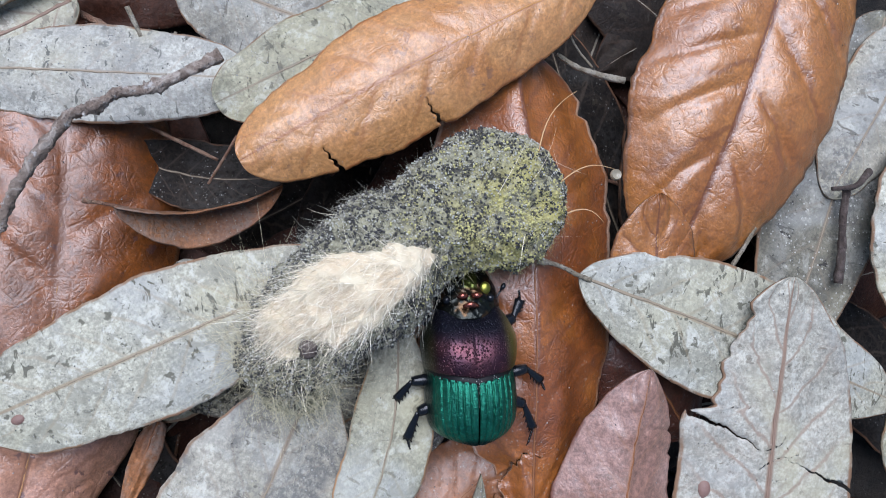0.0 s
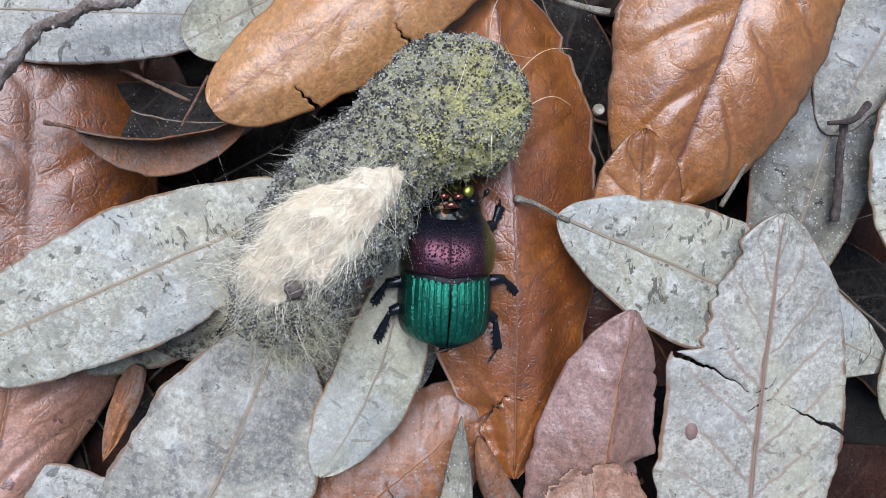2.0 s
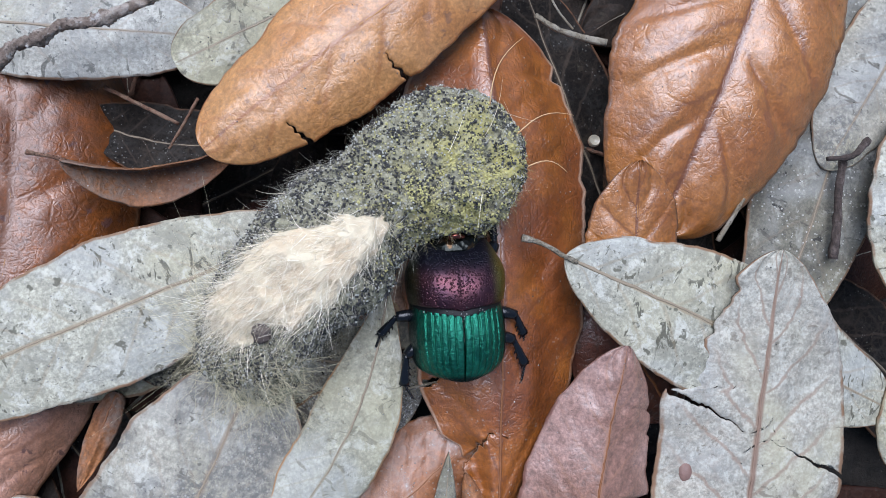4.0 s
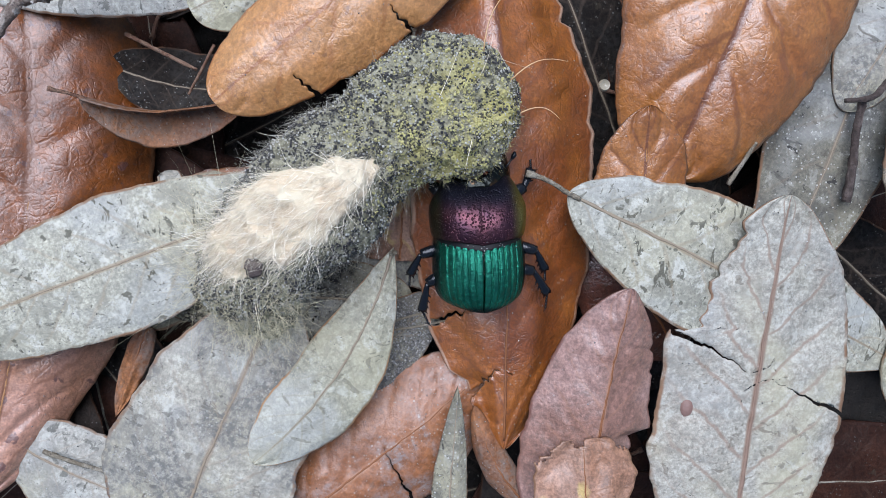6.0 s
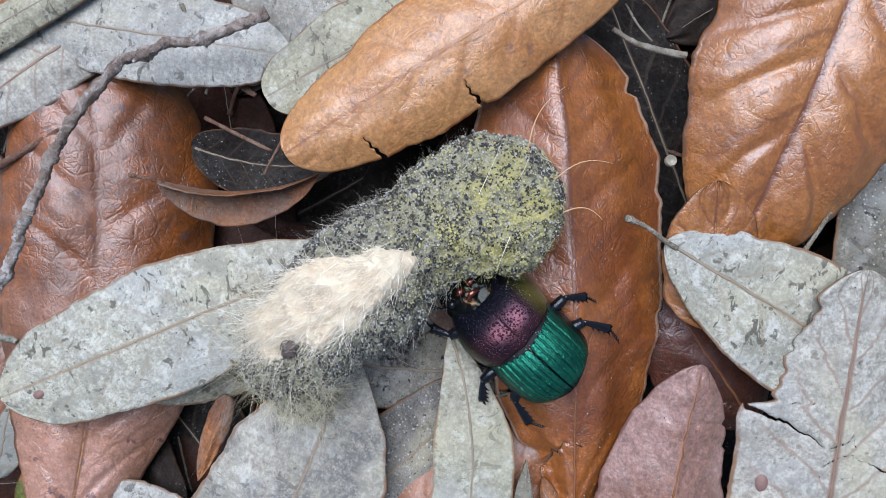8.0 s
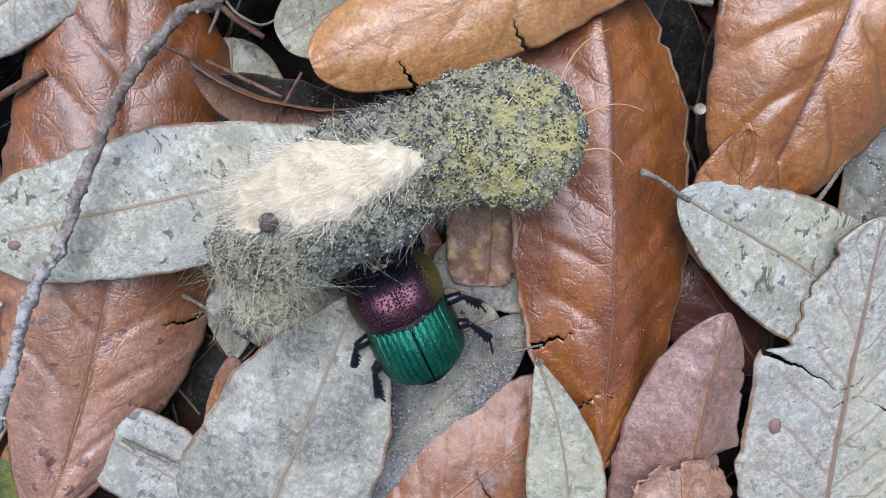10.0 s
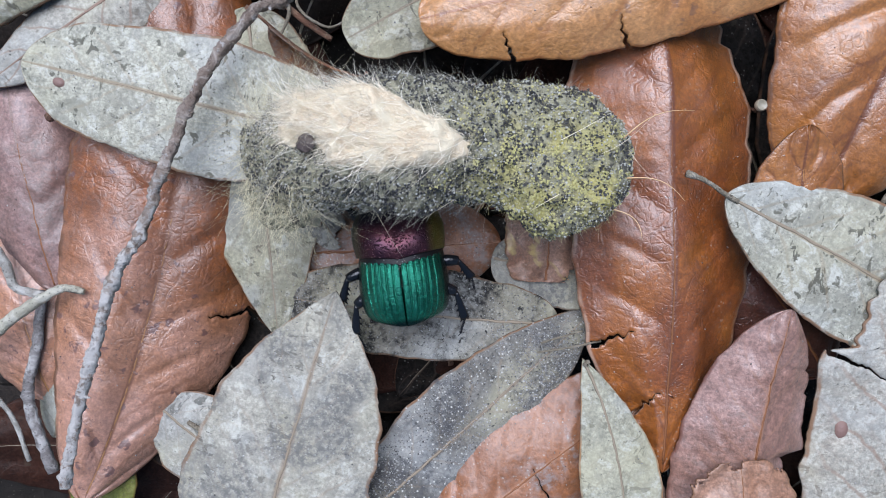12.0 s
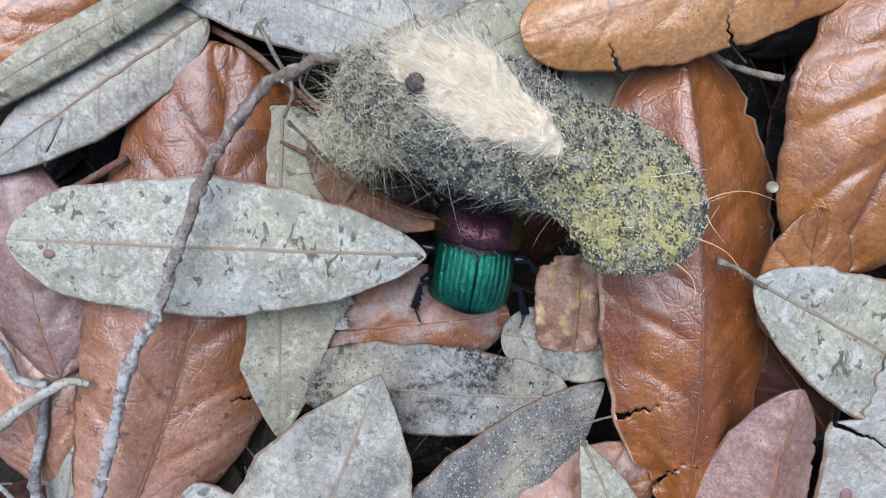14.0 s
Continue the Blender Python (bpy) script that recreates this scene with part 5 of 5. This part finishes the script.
# ---- movement ----
def motions():
    walk(T["brown_top"], [
        (0.0, mm(17.07, 28.85, 3.00, 0, 0, -150.7)),
        (0.5, mm(17.42, 29.11, 3.00, 0, 0, -151.2)),
        (1.0, mm(17.41, 28.74, 3.00, 0, 0, -150.6)),
        (1.5, mm(17.68, 29.04, 3.00, 0, 0, -152.2)),
        (2.0, mm(15.12, 31.46, 3.00, 0, 0, -145.1)),
        (2.5, mm(13.96, 31.51, 3.00, 0, 0, -141.9)),
        (3.0, mm(13.97, 31.95, 3.00, 0, 0, -141.6)),
        (3.2, mm(13.99, 32.15, 3.00, 0, 0, -141.4)),
        (5.3, mm(13.37, 31.77, 3.00, 0, 0, -141.8)),
        (5.5, mm(13.68, 31.49, 3.00, 0, 0, -142.6)),
        (6.0, mm(13.36, 31.49, 3.00, 0, 0, -141.7)),
        (6.5, mm(14.32, 31.68, 3.00, 0, 0, -144.3)),
        (7.0, mm(16.53, 30.00, 3.00, 0, 0, -150.6)),
        (7.5, mm(16.30, 31.06, 3.00, 0, 0, -149.4)),
        (8.0, mm(16.32, 30.12, 3.00, 0, 0, -149.1)),
        (8.2, mm(15.26, 30.23, 3.00, 0, 0, -148.8)),
        (10.3, mm(20.27, 27.11, 3.00, 0, 0, -158.7)),
        (10.5, mm(19.86, 27.32, 3.00, 0, 0, -158.7)),
        (11.0, mm(20.93, 26.78, 3.00, 0, 0, -158.5)),
        (11.5, mm(20.26, 27.60, 3.00, 0, 0, -157.2)),
        (12.0, mm(26.64, 23.13, 3.00, 0, 0, -169.8)),
        (12.5, mm(28.15, 23.07, 3.00, 0, 0, -171.4)),
        (13.0, mm(31.28, 27.12, 3.00, 0, 0, -168.6)),
        (13.5, mm(35.15, 31.08, 3.00, 0, 0, -167.4)),
        (14.0, mm(34.93, 32.94, 3.00, 0, 0, -165.1))])
    walk(T["brown_mid"], [
        (0.0, mm(9.80, -31.40, -1.00, 0, 0, 92.0)),
        (3.2, mm(9.60, -31.50, -1.00, 0, 0, 92.2)),
        (5.3, mm(9.20, -31.60, -1.00, 0, 0, 92.8)),
        (8.2, mm(9.30, -31.50, -1.00, 0, 0, 92.8)),
        (10.3, mm(9.90, -31.60, -1.00, 0, 0, 91.7)),
        (11.5, mm(10.00, -31.60, -1.00, 0, 0, 91.8)),
        (12.5, mm(10.30, -32.00, -1.00, 0, 0, 92.2)),
        (13.2, mm(10.80, -31.80, -1.00, 0, 0, 91.8)),
        (14.0, mm(11.50, -31.50, -1.00, 0, 0, 91.4))])
    walk(T["chip"], [
        (0.0, mm(-2.10, -11.30, -3.40, 0, 0, 88.0)),
        (13.0, mm(-2.10, -11.30, -3.40, 0, 0, 88.0)),
        (13.5, mm(-1.50, -11.10, -3.40, 0, 0, 88.0)),
        (14.0, mm(-0.10, -10.70, -3.40, 0, 0, 87.0))])
    walk(T["pale_right"], [
        (0.0, mm(14.23, -3.65, 3.20, 0, 0, -20.1)),
        (0.5, mm(13.78, -3.76, 3.20, 0, 0, -23.6)),
        (1.0, mm(14.07, -4.14, 3.20, 0, 0, -23.0)),
        (1.5, mm(13.86, -4.11, 3.20, 0, 0, -22.7)),
        (2.0, mm(13.86, -3.77, 3.20, 0, 0, -23.0)),
        (2.5, mm(15.17, -4.59, 3.20, 0, 0, -23.5)),
        (3.0, mm(14.94, -4.56, 3.20, 0, 0, -23.2)),
        (3.2, mm(15.01, -4.65, 3.20, 0, 0, -23.1)),
        (5.3, mm(16.10, -4.50, 3.20, 0, 0, -24.3)),
        (5.5, mm(16.22, -3.77, 3.20, 0, 0, -25.6)),
        (6.0, mm(14.91, -3.84, 3.20, 0, 0, -25.4)),
        (6.5, mm(16.12, -3.24, 3.20, 0, 0, -25.3)),
        (7.0, mm(17.82, -1.29, 3.20, 0, 0, -30.6)),
        (7.5, mm(18.26, -0.55, 3.20, 0, 0, -32.6)),
        (8.0, mm(17.96, -1.10, 3.20, 0, 0, -31.6)),
        (8.2, mm(17.66, -1.18, 3.20, 0, 0, -31.0)),
        (10.3, mm(15.84, -1.48, 3.20, 0, 0, -29.6)),
        (10.5, mm(15.51, -1.54, 3.20, 0, 0, -29.9)),
        (11.0, mm(15.49, -1.58, 3.20, 0, 0, -28.9)),
        (11.5, mm(15.33, -1.90, 3.20, 0, 0, -29.3)),
        (12.0, mm(15.08, -1.95, 3.20, 0, 0, -28.2)),
        (12.5, mm(15.33, -2.12, 3.20, 0, 0, -28.5)),
        (13.0, mm(15.67, -2.40, 3.20, 0, 0, -30.9)),
        (13.5, mm(15.22, -1.54, 3.20, 0, 0, -30.3)),
        (14.0, mm(16.90, -2.45, 3.20, 0, 0, -29.5))])
    walk(T["pale_left"], [
        (0.0, mm(-7.64, -1.33, 0.50, 0, 0, 203.6)),
        (0.5, mm(-8.03, 0.03, 0.50, 0, 0, 205.0)),
        (1.0, mm(-8.06, -0.13, 0.50, 0, 0, 204.7)),
        (1.5, mm(-7.70, -1.38, 0.50, 0, 0, 202.5)),
        (2.0, mm(-7.88, -0.43, 0.50, 0, 0, 203.6)),
        (2.5, mm(-6.64, -1.35, 0.50, 0, 0, 202.0)),
        (3.0, mm(-6.74, -0.41, 0.50, 0, 0, 203.2)),
        (3.2, mm(-6.78, -0.46, 0.50, 0, 0, 203.5)),
        (5.3, mm(-10.63, -2.40, 0.50, 0, 0, 203.6)),
        (5.5, mm(-10.78, -2.13, 0.50, 0, 0, 202.8)),
        (6.0, mm(-9.53, -3.23, 0.50, 0, 0, 201.1)),
        (6.5, mm(-10.73, -2.37, 0.50, 0, 0, 202.0)),
        (7.0, mm(-13.80, -2.61, 0.50, 0, 0, 202.4)),
        (7.5, mm(-15.31, -3.88, 0.50, 0, 0, 201.5)),
        (8.0, mm(-13.96, -1.92, 0.50, 0, 0, 202.2)),
        (8.2, mm(-13.48, -2.06, 0.50, 0, 0, 202.6)),
        (10.3, mm(-12.72, 3.89, 0.50, 0, 0, 190.9)),
        (10.5, mm(-13.36, 4.19, 0.50, 0, 0, 191.1)),
        (11.0, mm(-12.43, 2.98, 0.50, 0, 0, 189.0)),
        (11.5, mm(-13.39, 2.54, 0.50, 0, 0, 185.3)),
        (12.0, mm(-15.81, 1.82, 0.50, 0, 0, 165.8)),
        (12.5, mm(-16.17, 2.15, 0.50, 0, 0, 165.9)),
        (13.0, mm(-16.98, 4.87, 0.50, 0, 0, 181.7)),
        (13.5, mm(-16.87, 2.31, 0.50, 0, 0, 179.6)),
        (14.0, mm(-16.23, 0.75, 0.50, 0, 0, 176.1))])
    walk(T["pale_tl"], [
        (0.0, mm(-53.60, 17.56, -1.00, 0, 0, -0.5)),
        (8.2, mm(-54.64, 24.75, -1.00, 0, 0, -9.7)),
        (10.3, mm(-48.81, 32.96, -1.00, 0, 0, -19.5)),
        (10.5, mm(-49.55, 33.43, -1.00, 0, 0, -19.7)),
        (12.5, mm(-51.13, 32.72, -1.00, 0, 0, -19.0)),
        (13.0, mm(-49.16, 33.06, -1.00, 0, 0, -21.0)),
        (13.5, mm(-48.23, 33.98, -1.00, 0, 0, -20.4)),
        (14.0, mm(-48.44, 34.12, -1.00, 0, 0, -20.1))])
    walk(T["left_brown"], [
        (0.0, mm(-45.26, -36.64, -2.50, 0, 0, 84.6)),
        (5.5, mm(-46.74, -37.24, -2.50, 0, 0, 84.2)),
        (8.2, mm(-48.51, -36.75, -2.50, 0, 0, 85.6)),
        (10.3, mm(-49.73, -35.19, -2.50, 0, 0, 78.7)),
        (10.5, mm(-49.91, -35.09, -2.50, 0, 0, 78.8)),
        (11.0, mm(-50.32, -34.90, -2.50, 0, 0, 79.0)),
        (11.5, mm(-50.10, -35.60, -2.50, 0, 0, 80.1)),
        (12.0, mm(-52.87, -35.03, -2.50, 0, 0, 76.7)),
        (12.5, mm(-52.44, -35.48, -2.50, 0, 0, 75.6)),
        (13.0, mm(-52.44, -35.39, -2.50, 0, 0, 74.7)),
        (13.5, mm(-53.30, -34.55, -2.50, 0, 0, 72.8)),
        (14.0, mm(-52.44, -34.33, -2.50, 0, 0, 73.5))])
    walk(T["curled"], [
        (0.0, mm(-33.16, 3.50, 0.00, 0, 0, -0.5)),
        (0.5, mm(-33.07, 4.31, 0.00, 0, 0, -2.0)),
        (1.0, mm(-33.25, 4.47, 0.00, 0, 0, -1.7)),
        (1.5, mm(-33.20, 5.01, 0.00, 0, 0, -2.2)),
        (2.0, mm(-33.93, 5.42, 0.00, 0, 0, -3.0)),
        (2.5, mm(-33.20, 4.63, 0.00, 0, 0, -1.3)),
        (3.0, mm(-33.37, 4.59, 0.00, 0, 0, -1.1)),
        (3.2, mm(-33.48, 4.47, 0.00, 0, 0, -1.0)),
        (5.3, mm(-34.71, 5.48, 0.00, 0, 0, -6.2)),
        (5.5, mm(-34.44, 6.25, 0.00, 0, 0, -6.9)),
        (6.0, mm(-34.54, 5.47, 0.00, 0, 0, -6.4)),
        (6.5, mm(-34.88, 6.08, 0.00, 0, 0, -7.5)),
        (7.0, mm(-37.27, 6.38, 0.00, 0, 0, -5.3)),
        (7.5, mm(-37.11, 5.87, 0.00, 0, 0, -6.2)),
        (8.0, mm(-35.15, 5.47, 0.00, 0, 0, -7.4)),
        (8.2, mm(-35.06, 5.22, 0.00, 0, 0, -6.7)),
        (10.3, mm(-31.73, 13.16, 0.00, 0, 0, -26.4)),
        (10.5, mm(-32.33, 13.55, 0.00, 0, 0, -26.5)),
        (11.0, mm(-32.23, 12.22, 0.00, 0, 0, -24.5)),
        (11.5, mm(-31.85, 12.84, 0.00, 0, 0, -29.3)),
        (12.0, mm(-31.21, 15.64, 0.00, 0, 0, -30.0)),
        (12.5, mm(-31.34, 16.62, 0.00, 0, 0, -31.2)),
        (13.0, mm(-31.06, 18.80, 0.00, 0, 0, -38.1)),
        (13.5, mm(-29.76, 14.88, 0.00, 0, 0, -37.8)),
        (14.0, mm(-27.84, 12.42, 0.00, 0, 0, -39.5))])
    walk(T["grey_bottom"], [
        (0.0, mm(-25.40, -42.45, 1.00, 0, 0, 66.5)),
        (6.5, mm(-26.88, -42.93, 1.00, 0, 0, 66.7)),
        (8.2, mm(-27.03, -43.06, 1.00, 0, 0, 66.8)),
        (10.3, mm(-29.23, -41.08, 1.00, 0, 0, 66.9)),
        (10.5, mm(-29.65, -41.01, 1.00, 0, 0, 66.8)),
        (11.0, mm(-32.27, -41.00, 1.00, 0, 0, 68.1)),
        (11.5, mm(-29.99, -44.17, 1.00, 0, 0, 82.2)),
        (12.0, mm(-34.26, -43.32, 1.00, 0, 0, 73.1)),
        (12.5, mm(-33.81, -43.76, 1.00, 0, 0, 71.3)),
        (13.0, mm(-34.41, -42.61, 1.00, 0, 0, 68.1)),
        (13.5, mm(-33.28, -43.25, 1.00, 0, 0, 69.3)),
        (14.0, mm(-34.37, -41.91, 1.00, 0, 0, 66.7))])
    walk(T["small_pale"], [
        (0.0, mm(-5.16, -5.41, 2.20, 0, 0, -100.0)),
        (0.5, mm(-3.91, -3.85, 2.20, 0, 0, -102.8)),
        (1.0, mm(-3.71, -4.88, 2.20, 0, 0, -103.0)),
        (1.5, mm(-3.21, -3.41, 2.20, 0, 0, -107.2)),
        (2.0, mm(-1.56, -4.48, 2.20, 0, 0, -109.8)),
        (2.5, mm(-1.99, -5.50, 2.20, 0, 0, -106.7)),
        (3.0, mm(-1.62, -5.86, 2.20, 0, 0, -110.3)),
        (3.2, mm(-1.49, -5.96, 2.20, 0, 0, -110.3)),
        (5.3, mm(-3.71, -10.14, 2.20, 0, 0, -122.2)),
        (5.5, mm(-3.52, -9.89, 2.20, 0, 0, -122.8)),
        (6.0, mm(-2.78, -9.43, 2.20, 0, 0, -122.7)),
        (6.5, mm(-2.94, -9.49, 2.20, 0, 0, -119.9)),
        (7.0, mm(-3.95, -6.93, 2.20, 0, 0, -92.7)),
        (7.5, mm(-2.78, -7.32, 2.20, 0, 0, -86.5)),
        (8.0, mm(-4.03, -10.06, 2.20, 0, 0, -89.4)),
        (8.2, mm(-4.61, -10.56, 2.20, 0, 0, -89.1)),
        (10.3, mm(2.42, -18.32, 2.20, 0, 0, -86.2)),
        (10.5, mm(2.04, -17.89, 2.20, 0, 0, -87.1)),
        (11.0, mm(3.07, -17.69, 2.20, 0, 0, -89.7)),
        (11.5, mm(3.13, -17.59, 2.20, 0, 0, -88.7)),
        (12.0, mm(0.83, -18.62, 2.20, 0, 0, -82.4)),
        (12.5, mm(0.35, -18.61, 2.20, 0, 0, -81.4)),
        (13.0, mm(-0.85, -19.04, 2.20, 0, 0, -79.8)),
        (13.5, mm(-0.76, -19.28, 2.20, 0, 0, -80.2)),
        (14.0, mm(-0.81, -18.49, 2.20, 0, 0, -80.5))])
    walk(T["narrow"], [
        (0.0, mm(-13.35, -5.56, -5.20, 0, 0, -159.2)),
        (8.2, mm(-16.13, -5.87, -5.20, 0, 0, -159.0)),
        (10.3, mm(-31.32, 17.64, -9.20, 0, 0, -86.2)),
        (10.5, mm(-31.86, 17.90, -7.20, 0, 0, -85.7)),
        (11.0, mm(-31.58, 21.32, -6.20, 0, 0, -85.9)),
        (11.5, mm(-32.39, 20.51, -5.20, 0, 0, -86.4)),
        (12.0, mm(-34.31, 18.73, -4.20, 0, 0, -85.7)),
        (12.5, mm(-33.42, 17.22, -4.20, 0, 0, -87.3)),
        (13.0, mm(-32.19, 17.23, -4.20, 0, 0, -89.8)),
        (13.5, mm(-31.45, 16.49, -4.20, 0, 0, -92.5)),
        (14.0, mm(-30.89, 16.57, -4.20, 0, 0, -92.8))])
    walk(T["round_pale"], [
        (0.0, mm(-42.30, -30.53, -4.00, 0, 0, -27.6)),
        (5.5, mm(-43.65, -31.09, -4.00, 0, 0, -27.6)),
        (8.2, mm(-45.23, -30.67, -4.00, 0, 0, -26.5)),
        (10.5, mm(-44.67, -24.59, -4.00, 0, 0, -37.4)),
        (14.0, mm(-45.77, -25.80, -4.00, 0, 0, -38.2))])
    walk(T["twig"], [
        (0.0, mm(-36.19, 11.14, 5.50, 0, 0, 4.4)),
        (0.5, mm(-35.81, 12.28, 5.50, 0, 0, 4.3)),
        (1.0, mm(-36.06, 12.53, 5.50, 0, 0, 4.2)),
        (1.5, mm(-35.53, 13.44, 5.50, 0, 0, 3.3)),
        (2.0, mm(-35.62, 13.60, 5.50, 0, 0, 2.9)),
        (2.5, mm(-35.31, 13.40, 5.50, 0, 0, 3.6)),
        (3.0, mm(-34.74, 13.93, 5.50, 0, 0, 4.2)),
        (3.2, mm(-34.89, 13.82, 5.50, 0, 0, 4.5)),
        (5.3, mm(-39.27, 13.42, 5.50, 0, 0, 2.5)),
        (5.5, mm(-38.73, 14.19, 5.50, 0, 0, 1.4)),
        (6.0, mm(-38.09, 13.13, 5.50, 0, 0, 2.4)),
        (6.5, mm(-38.79, 13.97, 5.50, 0, 0, 1.4)),
        (7.0, mm(-38.22, 15.42, 5.50, 0, 0, -2.3)),
        (7.5, mm(-36.60, 17.32, 5.50, 0, 0, -6.6)),
        (8.0, mm(-36.72, 16.99, 5.50, 0, 0, -3.4)),
        (8.2, mm(-36.78, 16.31, 5.50, 0, 0, -2.3)),
        (10.3, mm(-31.33, 15.44, 5.50, 0, 0, -1.9)),
        (10.5, mm(-31.99, 15.41, 5.50, 0, 0, -1.4)),
        (11.0, mm(-32.46, 15.09, 5.50, 0, 0, 0.5)),
        (11.5, mm(-31.87, 14.72, 5.50, 0, 0, -1.6)),
        (12.0, mm(-31.70, 15.79, 5.50, 0, 0, -1.2)),
        (12.5, mm(-30.72, 17.24, 5.50, 0, 0, -2.8)),
        (13.0, mm(-30.52, 17.27, 5.50, 0, 0, -3.9)),
        (13.5, mm(-29.72, 17.48, 5.50, 0, 0, -5.4)),
        (14.0, mm(-31.12, 17.59, 5.50, 0, 0, -0.6))])
    walk(T["stem_round"], [
        (5.5, mm(-39.29, -31.95, -2.50, 0, 0, 11.1)),
        (8.2, mm(-40.83, -31.35, -2.50, 0, 0, 11.7)),
        (10.5, mm(-40.69, -26.25, -2.50, 0, 0, 0.8)),
        (14.0, mm(-41.87, -27.31, -2.50, 0, 0, 0.1))])
    walk(T["beetle"], [
        (0.0, mm(2.35, -12.82, 1.50, 0, 0, 2.7)),
        (0.5, mm(2.19, -11.04, 1.50, 0, 0, 6.2)),
        (1.0, mm(2.94, -9.00, 1.50, 0, 0, 5.2)),
        (1.5, mm(2.69, -9.53, 1.50, 0, 0, 10.2)),
        (2.0, mm(2.27, -9.18, 1.50, 0, 0, -2.9)),
        (2.5, mm(2.36, -10.22, 1.50, 0, 0, -0.7)),
        (3.0, mm(4.68, -9.24, 1.50, 0, 0, 5.4)),
        (3.2, mm(4.30, -8.74, 1.50, 0, 0, 4.6)),
        (5.3, mm(4.32, -10.16, 1.50, 0, 0, 2.6)),
        (5.5, mm(5.24, -8.71, 1.50, 0, 0, -12.1)),
        (6.0, mm(5.64, -8.24, 1.50, 0, 0, 2.4)),
        (6.5, mm(5.72, -8.00, 1.50, 0, 0, 1.2)),
        (7.0, mm(6.91, -4.37, 1.50, 0, 0, 14.3)),
        (7.3, mm(5.39, -4.55, 1.50, 0, 0, 37.0)),
        (7.5, mm(3.38, -8.66, 1.50, 0, 0, 28.1)),
        (7.7, mm(3.44, -11.05, 1.50, 0, 0, 19.9)),
        (8.0, mm(2.86, -10.25, 1.50, 0, 0, 46.6)),
        (8.2, mm(0.46, -11.37, 1.50, 0, 0, 45.0)),
        (10.3, mm(-11.66, -13.36, -0.50, 0, 0, 19.3)),
        (10.5, mm(-10.12, -15.52, -0.50, 0, 0, 15.1)),
        (11.0, mm(-12.56, -16.67, -1.00, 0, 0, 4.0)),
        (11.5, mm(-15.62, -12.49, -1.50, 0, 0, 12.6)),
        (12.0, mm(-17.84, -8.31, -2.00, -7, 0, 6.7)),
        (12.5, mm(-16.51, -7.34, -2.50, -7, 0, 13.3)),
        (13.0, mm(-15.99, -2.08, -3.00, -7, 0, 2.6)),
        (13.5, mm(-15.39, 4.04, -3.00, -7, 0, -2.1)),
        (14.0, mm(-10.93, 0.94, -6.00, -7, 0, -10.2))])
    walk(T["pellet"], [
        (0.0, mm(-4.44, -2.02, 7.00, 0, 0, 34.8)),
        (0.5, mm(-4.81, -1.99, 7.00, 0, 0, 36.0)),
        (1.0, mm(-4.06, -2.52, 7.00, 0, 0, 36.1)),
        (1.5, mm(-5.74, -0.67, 7.00, 0, 0, 39.9)),
        (2.0, mm(-4.52, -0.77, 7.00, -1, 0, 45.5)),
        (2.5, mm(-4.38, -1.96, 7.00, -1, 0, 42.5)),
        (3.0, mm(-4.41, -1.89, 7.00, -1, 0, 40.8)),
        (3.2, mm(-4.37, -1.96, 7.00, -1, 0, 40.9)),
        (5.3, mm(-6.07, -3.46, 7.00, -4, 0, 39.5)),
        (5.5, mm(-5.97, -2.79, 7.00, -4, 0, 38.9)),
        (6.0, mm(-6.36, -2.23, 7.00, -5, 0, 39.3)),
        (6.5, mm(-6.86, -1.47, 7.00, -6, 0, 39.9)),
        (7.0, mm(-9.52, -1.19, 7.00, -16, 0, 45.6)),
        (7.5, mm(-9.10, -2.40, 7.00, -13, 0, 39.9)),
        (8.0, mm(-8.68, -3.13, 7.00, -14, 0, 35.6)),
        (8.2, mm(-9.34, -3.30, 7.00, -15, 0, 35.6)),
        (10.3, mm(-12.32, 0.89, 8.00, -25, 0, 21.0)),
        (10.5, mm(-12.75, 0.80, 8.00, -25, 0, 20.2)),
        (11.0, mm(-11.73, -0.42, 8.00, -25, 0, 18.2)),
        (11.5, mm(-12.97, -1.15, 8.00, -11, 0, 11.7)),
        (12.0, mm(-13.44, 2.11, 8.00, -15, 0, -2.2)),
        (12.5, mm(-13.15, 3.27, 8.00, -19, 0, -4.3)),
        (13.0, mm(-10.13, 5.84, 8.00, -22, 0, -12.8)),
        (13.5, mm(-7.80, 10.88, 8.00, -23, 0, -23.1)),
        (14.0, mm(-6.77, 10.93, 8.00, -24, 0, -24.2))])
    # LEGS: steps of the beetle, each leg swinging about its hip
    for n, (x, y) in (("front_leg", (2.9, 3.9)), ("middle_leg", (3.4, -0.9)), ("hind_leg", (3.0, -3.2))):
        for side, sign in (("_r", 1), ("_l", -1)):
            step = random.Random(n + side)
            walk(T[n + side], [(0.5 * k, mm(sign * x, y, 2.4, 0, step.uniform(-6, 6), step.uniform(-16, 16))) for k in range(29)])


motions()
